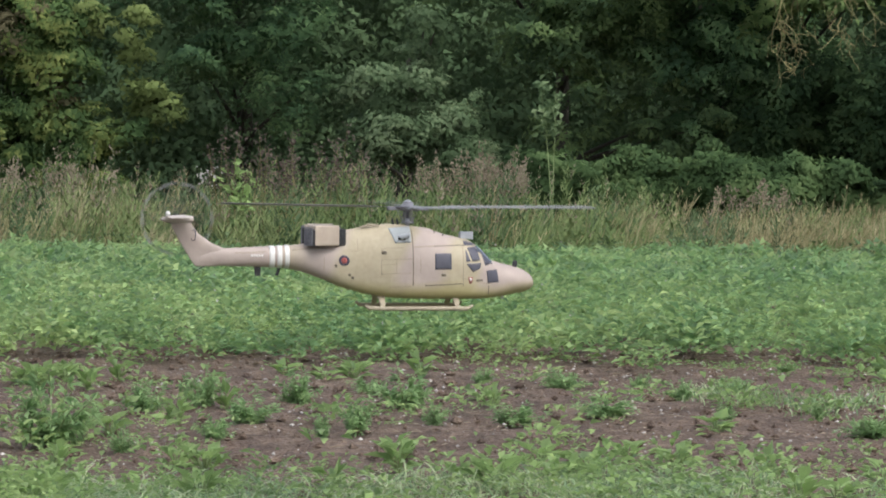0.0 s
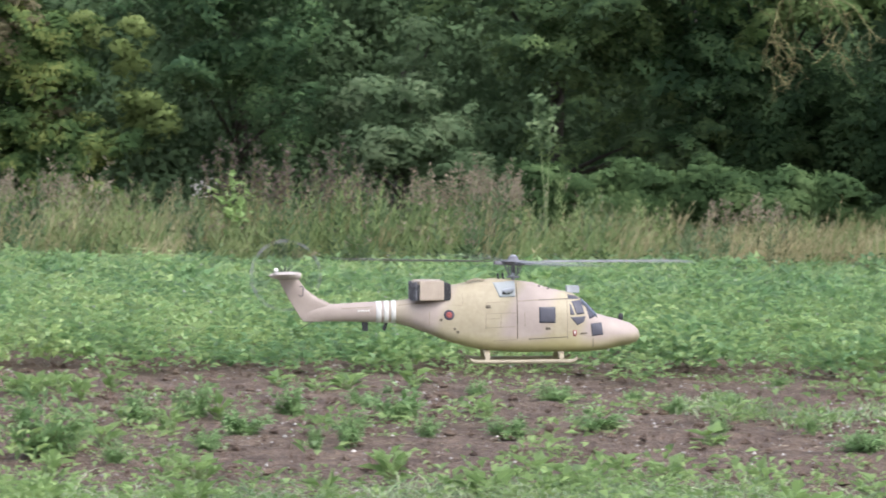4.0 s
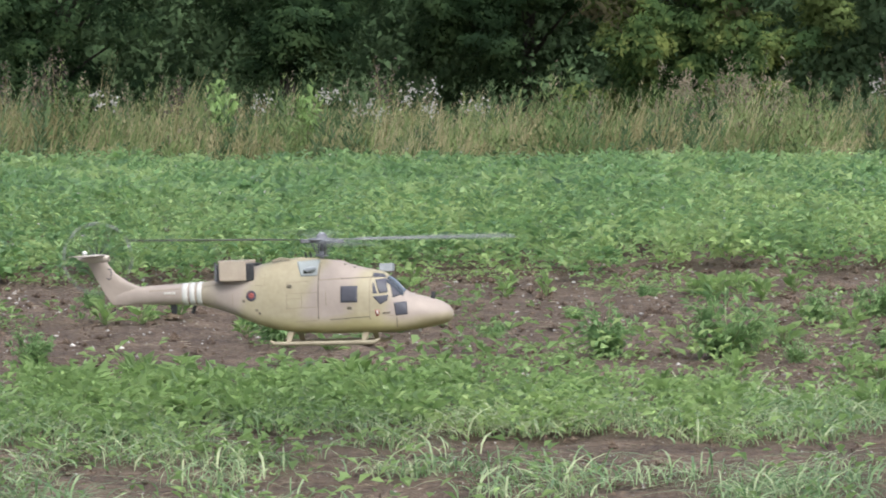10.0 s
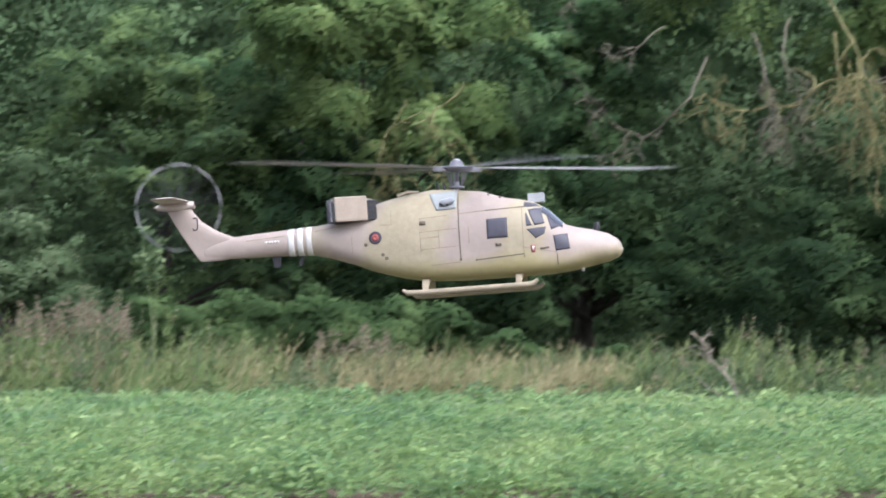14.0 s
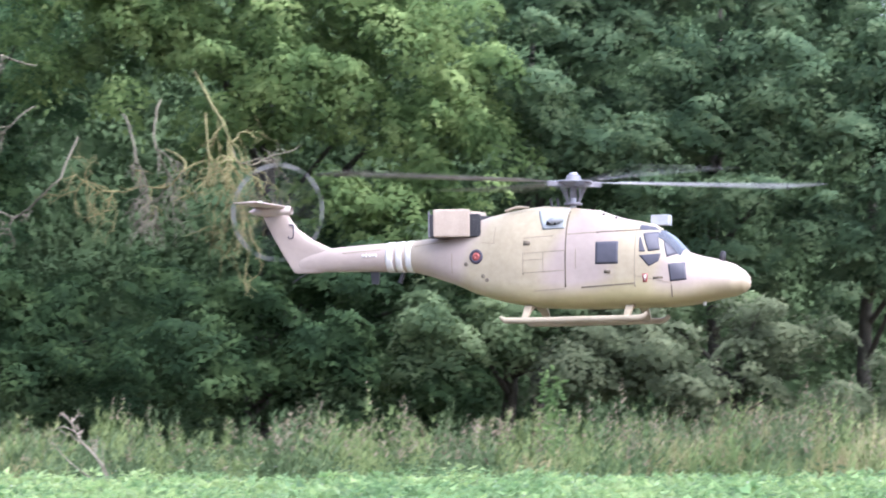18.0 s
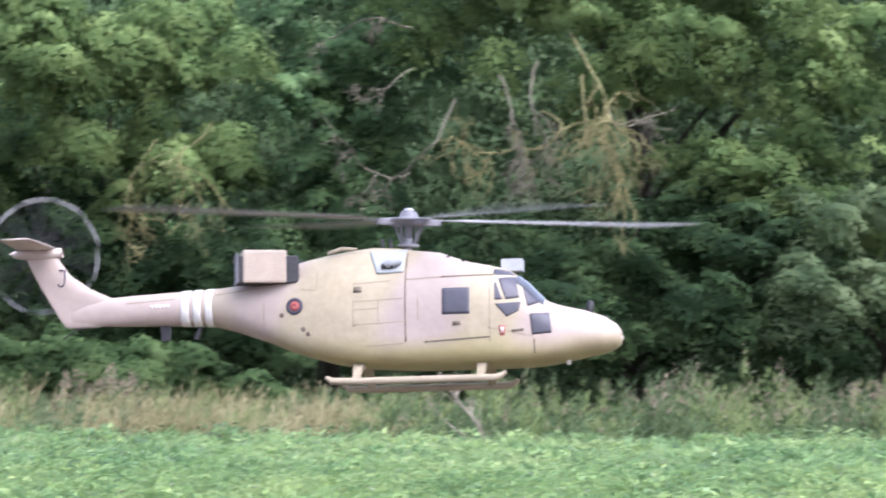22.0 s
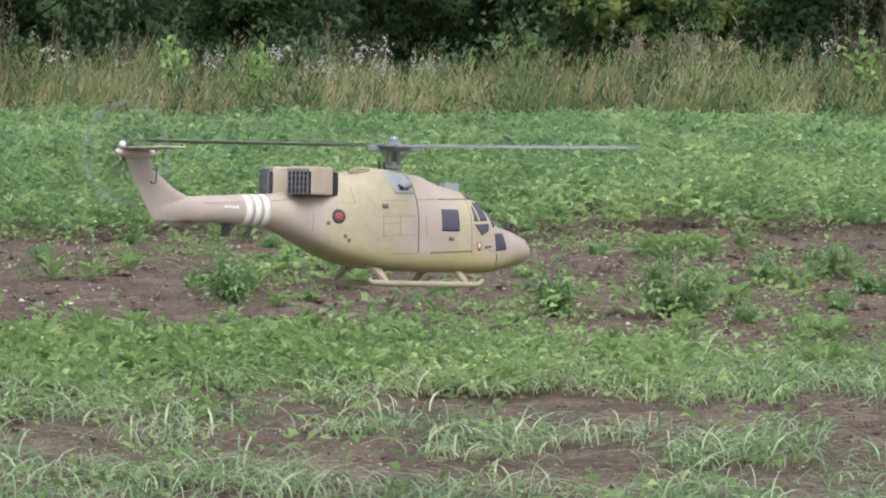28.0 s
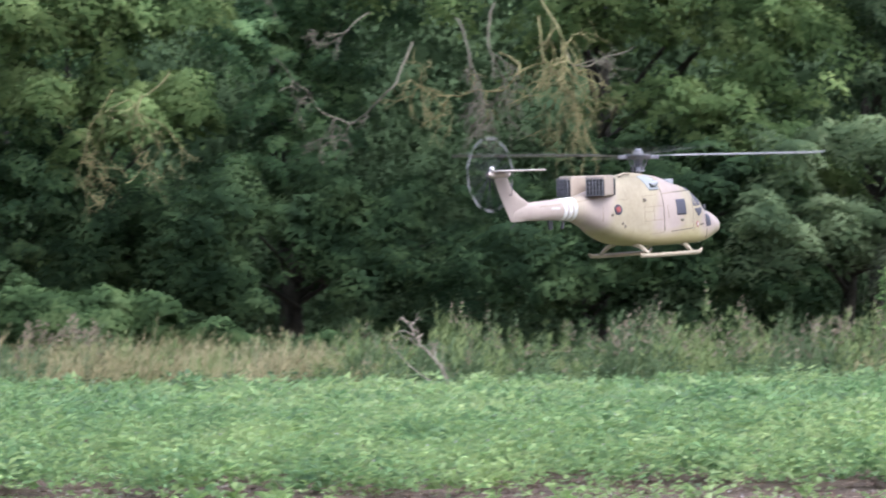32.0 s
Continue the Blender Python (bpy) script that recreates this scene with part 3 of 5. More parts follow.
def build_margin():
    # grass in leaning tufts, each with a feathery head
    tufts, per = 2700, 15
    taz = rng.uniform(-2400, 3100, tufts)
    depth0 = np.where(rng.random(tufts) < 0.62, rng.uniform(-0.205, -0.1, tufts) * edge_r(taz), rng.uniform(-0.1 * 64, 3.5, tufts))
    tp = polar(taz, edge_r(taz) + depth0)
    lush = band(taz, [(-2400, 1.0), (-1500, 1.0), (-1000, 0.9), (-400, 0.95), (0, 0.9), (150, 0.8), (400, 0.72), (900, 0.68), (1020, 0.6), (1120, 0.3), (1850, 0.32), (2050, 0.6), (2300, 0.85), (3100, 0.9)])
    th = lush * (1.0 + 0.7 * patchy(tp, 1.6, 1.0)) * rng.uniform(0.7, 1.25, tufts)
    th = np.where(depth0 < -0.185 * edge_r(taz), th * 0.6, th)
    dry = band(taz, [(-2400, 0.6), (-1700, 0.6), (-1350, 0.7), (-1000, 0.6), (-600, 0.42), (-100, 0.2), (150, 0.2), (350, 0.5), (500, 0.9), (1000, 0.85), (1150, 0.3), (1250, 0.12), (1700, 0.1), (2300, 0.35), (3100, 0.45)])
    tdry = np.clip(dry - 0.08 + 0.9 * patchy(tp, 1.2, 4.0) + rng.normal(0, 0.15, tufts), 0.02, 0.97)
    ta = 0.15 + 0.9 * patchy(tp, 1.5, 9.0) + rng.normal(0, 0.35, tufts)
    tb = rng.uniform(0.12, 0.55, tufts)
    n = tufts * per
    p = np.repeat(tp, per, 0) + rng.normal(0, 0.075, (n, 3)) * [1, 1, 0]
    tall = np.repeat(th, per) * rng.uniform(0.5, 1.05, n)
    a = np.repeat(ta, per) + rng.normal(0, 0.4, n)
    bow = np.repeat(tb, per) * rng.uniform(0.6, 1.4, n)
    lean = np.stack([np.cos(a), np.sin(a), np.zeros(n)], 1)
    isdry = rng.random(n) < np.repeat(tdry, per)
    for name, label, mask, mat in (("tall_grass", "tall green wild grass along field margin", ~isdry, M_GRASS), ("dry_grass", "tall straw-coloured dry grass along field margin", isdry, M_STRAW)):
        v, f = blades(p[mask], lean[mask], tall[mask], rng.uniform(0.009, 0.019, mask.sum()), bow[mask], 3)
        stuff(name, label, "grass", v, f, mat)
    # feathery heads: fine chaff along the upper half of the stems
    heads = (rng.random(n) < 0.4) & isdry & (tall > 0.35)
    foot = p[heads] + np.stack([0 * tall[heads], 0 * tall[heads], tall[heads] * 0.35], 1)
    tip = p[heads] + lean[heads] * (tall[heads] * bow[heads] * 1.05)[:, None] + np.stack([0 * tall[heads], 0 * tall[heads], tall[heads] * (1.06 - 0.5 * bow[heads])], 1)
    soft_stuff("grass_heads", "feathery straw-coloured heads of margin grass", "grass", stalk_leaves(foot, tip, 9, 0.11, 0.13, 0.35, 2.6, np.full(heads.sum(), 0.025)), M_STRAW)
    # upright herbs in clumps, leafy from foot to tip
    clumps, many = 1000, 8
    caz = rng.uniform(-2400, 3100, clumps)
    share = band(caz, [(-2400, 0.5), (-1000, 0.5), (-500, 0.6), (-100, 0.85), (200, 0.8), (350, 0.4), (1000, 0.3), (1150, 0.55), (2000, 0.65), (2300, 0.75), (3100, 0.6)])
    cdep = np.where(rng.random(clumps) < 0.4, rng.uniform(-0.195, -0.12, clumps), rng.uniform(-0.12, 0.05, clumps)) * edge_r(caz)
    keep = rng.random(clumps) < share
    caz, cdep = caz[keep], cdep[keep]
    cp = polar(caz, edge_r(caz) + cdep)
    ch = band(caz, [(-2400, 1.25), (-1500, 1.2), (-1000, 1.1), (-400, 1.15), (200, 1.15), (400, 0.75), (1000, 0.65), (1120, 0.75), (1850, 0.85), (2100, 1.05), (3100, 1.15)])
    ch = ch * (0.92 + 0.6 * patchy(cp, 1.6, 21.0)) * rng.uniform(0.5, 1.3, len(cp))
    foot = np.repeat(cp, many, 0) + rng.normal(0, 0.2, (len(cp) * many, 3)) * [1, 1, 0]
    h = np.repeat(ch, many) * rng.uniform(0.65, 1.08, len(foot))
    tip = foot + rng.normal(0, 0.1, foot.shape) * [1, 1, 0] + np.stack([0.06 * h, 0 * h, h], 1)
    kind = np.repeat(patchy(cp, 1.1, 31.0) + rng.normal(0, 0.16, len(cp)), many)
    for name, label, mask, mat in (("margin_herbs", "dull green leafy upright herbs along field margin", kind > 0.02, M_HERB), ("willowherb", "olive green narrow-leaved willowherb stems in margin", kind <= 0.02, M_GRASS)):
        soft_stuff(name, label, "plants", stalk_leaves(foot[mask], tip[mask], 32, 0.17, 0.16, 0.04, 1.5, np.full(mask.sum(), 0.07)), mat)
    # brownish pink seeding tops on part of them
    rosy = rng.random(len(foot)) < band(np.repeat(caz, many), [(-2400, 0.4), (-1900, 0.45), (-1000, 0.22), (-850, 0.3), (-780, 0.6), (-580, 0.6), (-520, 0.25), (-60, 0.25), (-20, 0.6), (140, 0.6), (180, 0.1), (1100, 0.15), (1500, 0.45), (2200, 0.5), (3100, 0.5)])
    up = (tip - foot)[rosy]
    soft_stuff("seed_heads", "pinkish brown seed heads above tall margin herbs", "seed heads", stalk_leaves(foot[rosy] + up * 0.72, foot[rosy] + up * 1.08, 16, 0.07, 0.28, 0.0, 1.3, np.full(rosy.sum(), 0.045)), M_PINK)
    # low dark leaves closing the ground between
    m = 5200
    gaz = rng.uniform(-2400, 3100, m)
    q = polar(gaz, edge_r(gaz) * rng.uniform(0.8, 1.05, m))
    low = leaf_plants(q, 9, rng.uniform(0.1, 0.4, m), 0.1)
    stuff("undergrowth", "low dark green leaves between margin grass", "plants", *low, M_HERB)


build_margin()


def build_plumes():
    """Rosy plumes and willowherb standing in the margin."""
    stems, c = [], []
    for count, a0, a1, top, wide in ((55, 35, 150, 152, 16), (40, -800, -570, 138, 16), (25, -60, 40, 140, 14), (20, -330, -120, 140, 14), (25, 480, 620, 100, 14), (20, 1500, 2100, 95, 14), (25, -2300, -1900, 150, 18)):
        for az, tip in zip(rng.uniform(a0, a1, count), rng.normal(top, wide, count)):
            r = float(edge_r(az)) * rng.uniform(0.86, 0.96)
            foot, head = spot(az, 194, r) * [1, 1, 0], spot(az + rng.normal(0, 8), tip, r)
            stems.append([(foot + (head - foot) * u, 0.006 * (1.2 - u)) for u in (0, 0.5, 1)])
            u = rng.uniform(0.72, 1.0, (26, 1))
            c.append(foot + (head - foot) * u + rng.normal(0, 1, (26, 3)) * [0.055, 0.055, 0.03] * (1.25 - u) * 2)
    stuff("plume_stems", "thin stalks of plumed margin plants", "plants", *tubes(stems, 4), M_GRASS)
    c = np.concatenate(c)
    ln = rng.uniform(0.035, 0.075, len(c))
    stuff("rosy_plumes", "rosy pink feathery plumes above margin grass", "plants", *small_leaves(c, rng.normal(0, 0.6, c.shape) + [0, 0, 0.8], rng.normal(0, 1, c.shape), ln, ln * 0.45), M_PINK)


build_plumes()


def build_tall_herbs():
    """Dead docks, white-tufted thistles and single shoots standing over the grass."""
    def herb(name, label, az, foot, top, mat, seed, per=60, spread=0.09, leaf=0.05, bare=0.0):
        g = np.random.default_rng(seed)
        r = float(edge_r(az)) * 0.84
        at = spot(az, foot, r)
        h = float(spot(az, top, r)[2])
        ob = thing(name, label, "plant", (at[0], at[1], 0), name.replace("_", " ") + " clumps")
        paths, c = [], []
        for i in range(3):
            a = g.uniform(0, 6.28)
            tip = np.array([math.cos(a) * 0.18, math.sin(a) * 0.18, h * g.uniform(0.82, 1.0)])
            path = [(tip * [u * u, u * u, u], 0.012 * (1.1 - u)) for u in np.linspace(0, 1, 6)]
            paths.append(path)
            for k in range(per):
                u = g.uniform(bare, 1.0)
                c.append(tip * [u * u, u * u, u] + g.normal(0, spread * (1.25 - u if bare < 0.5 else 1), 3))
        part("stem", mesh_np("stem", *tubes(paths, 5), M_DEAD if mat in (M_DOCK, M_FLUFF) else M_WEED_STEM, True), ob)
        c = np.array(c)
        ln = g.uniform(0.5, 1.3, len(c)) * leaf
        part("foliage" if mat not in (M_DOCK, M_FLUFF) else "seed_head", mesh_np("foliage", *leaves(c, g.normal(0, 1, c.shape) + [0, 0, 0.3], g.normal(0, 1, c.shape), ln, ln * 0.55), mat), ob)["kind"] = "stuff"

    for i, az in enumerate([-395, -380, -365, -340, -318, -290, -275, -262, -235, -205, -185, -160, -130, -1960, -2010, -1900, -1870, -1660, -1290]):
        herb("dead_dock", "dead dark brown dock stalk in tall grass", az, 21, 192 + 36 * math.sin(i * 2.1), M_DOCK, 50 + i, 34, 0.05, 0.065, 0.62)
    for i, az in enumerate([-1505, -1390, -1330, -1300, -1240, -1220, -1195, -1130, -410, -1780]):
        herb("white_thistle", "thistle with white fluffy seed tufts in tall grass", az, 21, 128 + 26 * math.sin(i * 1.7), M_FLUFF, 80 + i, 12, 0.055, 0.07, 0.86)
    for az, top in ((-362, 150), (-1572, 138), (-1430, 120)):
        herb("leafy_shoot", "yellow-green leafy shoot above tall grass", az, 21, top, M_RAPE, int(abs(az)), 26, 0.09, 0.18, 0.5)
    herb("tall_spire_plant", "tall pale green leafy spire standing before wood", 193, 21, 312, M_OLIVE, 5, 40, 0.06, 0.14, 0.7)
    herb("tall_spire_plant", "tall pale green leafy spire standing before wood", 2010, 21, 190, M_ASH, 6, 60, 0.14, 0.11, 0.3)


build_tall_herbs()

# ---- wood ----


def clump_leaves(lobes, r, count, leaf, g, droop, size, per, loose=0.3):
    """Boughs: flattened domes of leaves over ellipsoid lobes (bearing, height, half width, half height)."""
    cs, ax, ways = [], [], []
    k = r / LENS
    vol = np.array([a * b for _, _, a, b in lobes], float)
    for (az, e, ra, rb), share in zip(lobes, vol / vol.sum()):
        n = max(5, int(count * share))
        # main masses of the lobe, then boughs round each mass, with gaps between
        nm = max(3, int(ra * rb / 1500))
        w = unit(g.normal(0, 1, (nm, 3)))
        w[:, 1] = -np.abs(w[:, 1]) * np.where(g.random(nm) < 0.8, 1, -1)
        mass = w * (g.uniform(0.15, 1.0, nm) ** 0.6)[:, None] * [ra * k, min(ra, rb) * k * 0.8, rb * k]
        big = g.uniform(0.5, 1.3, nm) * min(62, 0.55 * min(ra, rb)) * k
        pick = g.integers(0, nm, n)
        u = unit(g.normal(0, 1, (n, 3)) + [0, -0.4, 0.2])
        rad = g.uniform(0.2, 1.0, n) ** 0.5 * np.where(g.random(n) < loose, g.uniform(1.1, 1.75, n), 1)
        ways.append(unit(mass[pick] / [ra * k, min(ra, rb) * k, rb * k] + 0.6 * u))
        cs.append(spot(az, e, r) + mass[pick] + u * (rad * big[pick])[:, None] * [1.15, 0.9, 0.7])
        ax.append(size * g.uniform(0.3, 1.15, n) * np.clip(1.4 - 0.5 * rad, 0.5, 1.3))
    cc, a, way = np.concatenate(cs), np.concatenate(ax), np.concatenate(ways)
    ok = cc[:, 2] > 0.2
    cc, a, way = cc[ok], a[ok], way[ok]
    num = np.maximum(12, (per * (a / size) ** 2).astype(int))
    c0, ar = np.repeat(cc, num, 0), np.repeat(a, num)[:, None]
    n = len(c0)
    u = unit(g.normal(0, 1, (n, 3)) + [0, -0.55, 0.4])
    # each bough is lopsided and ragged, with loose sprays at its rim
    tilt = np.repeat(g.normal(0, 0.35, (len(cc), 2)), num, 0)
    wob = 1 + 0.28 * np.sin(4.1 * u[:, :1] + 9 * ar) * np.cos(3.3 * u[:, 2:] + 7 * ar)
    far = g.uniform(0.55, 1.0, (n, 1)) ** 0.5 * wob * np.where(g.random((n, 1)) < 0.1, g.uniform(1.0, 1.4, (n, 1)), 1)
    q = u * far * ar * [1.3, 1.1, 0.5]
    q[:, 2] += tilt[:, 0] * q[:, 0] + tilt[:, 1] * q[:, 1] - droop * (q[:, 0] ** 2 + q[:, 1] ** 2) / ar[:, 0]
    c = c0 + q
    nrm = unit(u * [0.8, 0.8, 1] + g.normal(0, 0.22, (n, 3)))
    d = np.cross(nrm, g.normal(0, 1, (n, 3))) + u * [0.8, 0.8, 0] - [0, 0, 0.2 + droop]
    ln = 1.28 * leaf * g.uniform(0.6, 1.3, n)
    keep = c[:, 2] > 0.05
    soft = unit(unit(q / ar) * 0.8 + np.repeat(way, num, 0) * 0.5 + nrm * 0.15)
    v, f = small_leaves(c[keep], d[keep], nrm[keep], ln[keep], (ln * g.uniform(0.42, 0.62, n))[keep])
    return (v, f, np.repeat(soft[keep], 3, 0)), cc


def twigs(start, way, length, radius, level, g, droop=0.25, out=None):
    """Crooked branching twigs."""
    out = [] if out is None else out
    p, d, path = np.array(start, float), unit(np.array(way, float)), []
    n = 7
    for i in range(n):
        path.append((p.copy(), radius * (1 - 0.8 * i / (n - 1)) + 0.003))
        d = unit(d + g.normal(0, 0.28, 3) - [0, 0, droop * 0.3])
        p = p + d * length / n
    out.append(path)
    if level > 0:
        for _ in range(g.integers(2, 5)):
            q, rr = path[g.integers(2, n)]
            twigs(q, unit(d + g.normal(0, 0.75, 3)), length * g.uniform(0.4, 0.7), rr * 0.7, level - 1, g, droop, out)
    return out


def tree(name, label, lobes, back, mat, count, seed, leaf=0.09, droop=0.35, clump=0.5, per=400, trunk_r=0.14, behind=0.0, extra=None, lean=0.0):
    g = np.random.default_rng(seed)
    behind = behind or (2.6 if back > 4 else 0.0)
    az0 = float(np.mean([q[0] for q in lobes]))
    r = float(edge_r(az0)) + back
    base = spot(az0, 194, r)
    base[2] = 0
    ob = thing(name, label, "tree" if "tree" in name else "bush", base)
    (v, f, soft), cc = clump_leaves(lobes, r, count / 3.7, leaf, g, droop, clump, per)
    part("crown", mesh_np("crown", v - base, f, mat, True, soft), ob)
    if extra:
        (v, f, soft), _ = clump_leaves(extra[0], r - 0.5, extra[2] / 1.5, leaf * 0.9, g, droop, clump * 0.42, per // 5)
        part("bright_foliage", mesh_np("bright_foliage", v - base, f, extra[1], True, soft), ob, extra[3])
    top = np.max(cc[:, 2]) * 0.8
    trunk = [(np.array([lean * u * u + 0.12 * math.sin(5 * u + seed), behind + 0.1 * math.cos(4 * u + seed), top * u]), trunk_r * (1.15 - u) + 0.02) for u in np.linspace(0, 1, 9)]
    part("trunk", mesh_np("trunk", *tubes([trunk], 9), M_BARK, True), ob)
    for q in cc[g.permutation(len(cc))[:9]] - base:
        h = float(np.clip(q[2] * 0.55, 0.3, top * 0.9))
        s = np.array([lean * (h / top) ** 2, behind, h])
        mid = (s + q) / 2 + [0, 0, 0.2]
        path = [((1 - u) ** 2 * s + 2 * u * (1 - u) * mid + u * u * q, trunk_r * 0.45 * (1.05 - u)) for u in np.linspace(0, 1, 6)]
        part("limb", mesh_np("limb", *tubes([path], 6), M_BARK, True), ob)
    return ob, base, r


def build_wood():
    # near row
    tree("hawthorn_bush", "broad olive-green hawthorn bush with yellow shoots", [(-715, 120, 270, 80), (-735, 210, 240, 85), (-750, 300, 190, 85), (-765, 390, 135, 80), (-770, 470, 85, 65)], 3.5, M_HAW, 1150, 11, clump=0.46,
         extra=([(-485, 240, 60, 45), (-515, 295, 50, 50), (-550, 370, 45, 60), (-620, 430, 35, 40)], M_YELLOW, 110, "yellow-green leaves at bush edge"))
    tree("rust_bush", "rust-tinged leafy bush behind hawthorn", [(-790, 480, 80, 50), (-740, 390, 80, 60), (-860, 400, 55, 60), (-920, 300, 45, 50), (-700, 300, 60, 40)], 2.9, M_RUST, 300, 12, trunk_r=0.05, clump=0.36, per=120, behind=2.5)
    # four left trees whose shade is put into the leaf colour
    tree("hedge_tree", "leafy hedge tree in shade-darkened olive green", [(-1480, 330, 170, 260), (-1560, 480, 150, 150)], 6, M_SHADE_GREEN, 520, 13)
    tree("hedge_tree", "leafy hedge tree in shade-darkened green", [(-1850, 330, 230, 310), (-2000, 200, 150, 160)], 5, M_SHADE_GREEN, 620, 14)
    tree("hedge_tree", "leafy hedge tree in shade-darkened green", [(-2230, 380, 200, 360)], 7, M_SHADE_GREEN, 520, 15)
    tree("hedge_tree", "tree behind bush with shade put into its green", [(-1120, 330, 200, 300), (-1000, 520, 200, 180)], 12, M_SHADE_GREEN, 560, 16)
    tree("silver_leaved_tree", "grey-green leaved small tree before dark wood", [(-60, 190, 105, 90), (-50, 300, 80, 80), (25, 180, 80, 65), (-125, 280, 62, 45), (-42, 385, 42, 45), (-140, 220, 45, 35)], 4.5, M_SILVER, 560, 17, leaf=0.07, clump=0.33, per=190)
    tree("hedge_tree", "dark green leafy tree of wood edge", [(300, 400, 200, 260), (120, 520, 170, 200)], 8, M_MID, 640, 18)
    tree("hedge_tree", "dark green leafy tree of wood edge", [(-330, 480, 190, 240), (-420, 650, 180, 150)], 9, M_DARK, 560, 19, behind=3.5)
    tree("hedge_tree", "dark green tree in shade", [(520, 330, 170, 220), (430, 520, 150, 160)], 8.5, M_DARK, 480, 20)
    bank = [(300, 105, 220, 85), (600, 100, 220, 74), (880, 70, 200, 50), (190, 110, 100, 75), (450, 110, 160, 78)]
    tree("bramble_bush", "low green bramble mound behind tall grass", bank, 1.6, M_BRAMBLE, 2300, 21, leaf=0.075, clump=0.34, per=280, trunk_r=0.03)
    # undergrowth with the shade under the ash put into its green
    tree("shade_bush", "undergrowth beneath ash tree in shade-darkened green", [(880, 230, 200, 170), (1120, 230, 200, 160)], 6.5, M_SHADE_GREEN, 460, 22)
    tree("shade_bush", "undergrowth beneath ash tree in shade-darkened green", [(1380, 240, 230, 170), (1680, 220, 230, 160), (1560, 330, 150, 100)], 5.5, M_SHADE_GREEN, 640, 23)
    tree("shade_bush", "undergrowth beneath ash tree in shade-darkened green", [(620, 270, 180, 190), (740, 180, 150, 120)], 8.0, M_SHADE_GREEN, 420, 36)
    # ash with drooping boughs and bare hanging branches
    ash, base, r = tree("ash_tree", "large ash tree with drooping light green boughs", [(1460, 820, 300, 230), (1180, 780, 170, 180), (1720, 720, 230, 240), (1330, 980, 230, 150), (1680, 480, 150, 130), (1830, 560, 130, 110), (1440, 1070, 110, 80), (1640, 960, 130, 80), (1880, 420, 140, 120)], 6.0, M_ASH, 1700, 24, leaf=0.1, droop=0.6, clump=0.5, per=300, trunk_r=0.17, behind=3.5)
    g = np.random.default_rng(31)

    def bough(knees, radius, count, length, way, droop, mat, label, sides=6):
        """A crooked bare limb through a few knees (bearing, height), with twigs along it."""
        k = np.array(knees, float)
        u = np.linspace(0, len(k) - 1, 4 * len(k))
        az, e = (np.interp(u, np.arange(len(k)), k[:, j]) + g.normal(0, 4, len(u)) for j in (0, 1))
        p = spot(az, e, r - 1.3 - 1.7 * np.minimum(u, 1) - 0.4 * np.sin(u * 1.3)) - base
        p[1:-1] = 0.25 * p[:-2] + 0.5 * p[1:-1] + 0.25 * p[2:]
        lines = [[(q, radius * (1 - 0.6 * i / (len(p) - 1))) for i, q in enumerate(p)]]
        for i in g.integers(len(p) // 4, len(p), count):
            d = unit(np.array(way, float) + g.normal(0, 0.55, 3))
            lines += twigs(p[i], d, length * g.uniform(0.5, 1.2), radius * 0.5, 2, g, droop)
        part("dead_branch", mesh_np("dead_branch", *tubes(lines, sides), mat, True), ash, label)

    ochre, grey = "bare lichen-yellow hanging branch", "bare crooked grey limb"
    bough([(1375, 711), (1425, 621), (1440, 571), (1415, 471)], 0.026, 16, 1.25, (0.1, -0.3, -0.9), 0.6, M_DEAD, ochre)
    bough([(1390, 640), (1405, 560), (1450, 500), (1470, 440)], 0.020, 12, 1.0, (0.2, -0.3, -0.9), 0.6, M_DEAD, ochre)
    bough([(1440, 571), (1455, 546), (1505, 556), (1560, 583)], 0.022, 4, 0.7, (0.6, -0.2, -0.2), 0.1, M_LIMB, grey)
    bough([(1325, 581), (1365, 541), (1325, 506), (1265, 508), (1215, 496), (1165, 531)], 0.024, 11, 0.9, (-0.5, -0.3, -0.5), 0.4, M_DEAD, ochre)
    bough([(1245, 651), (1265, 571), (1295, 511), (1255, 461)], 0.026, 9, 0.9, (-0.2, -0.2, -0.8), 0.5, M_LIMB, grey)
    bough([(1310, 660), (1300, 590), (1330, 530), (1310, 470)], 0.024, 8, 0.9, (0.1, -0.2, -0.8), 0.5, M_LIMB, grey)
    bough([(1165, 591), (1135, 521), (1100, 486), (1060, 448), (1005, 476), (975, 521), (925, 568)], 0.024, 6, 0.8, (-0.2, -0.2, -0.8), 0.2, M_LIMB, grey)
    bough([(1100, 720), (1055, 735), (1005, 741), (950, 701)], 0.020, 4, 0.6, (-0.5, -0.2, -0.5), 0.2, M_LIMB, grey)
    bough([(1095, 651), (1055, 621), (995, 583)], 0.017, 4, 0.5, (-0.5, -0.2, -0.5), 0.2, M_LIMB, grey)
    for knees in ([(1570, 985), (1590, 1050), (1628, 1102), (1695, 1160)], [(1580, 1030), (1584, 1090), (1600, 1165)], [(1655, 1000), (1640, 1070), (1660, 1150)]):
        bough(knees, 0.035, 5, 0.6, (0.1, 0, 0.9), -0.1, M_BARK, "dark bare branch against sky")
    left, base, r = tree("ash_tree", "ash tree with low drooping light green boughs", [(620, 660, 220, 130), (470, 690, 140, 150), (740, 540, 80, 80), (610, 510, 110, 90), (500, 560, 90, 80), (700, 430, 70, 70)], 5.4, M_ASH, 680, 25, behind=4.5, leaf=0.095, droop=0.6, clump=0.48, trunk_r=0.14)
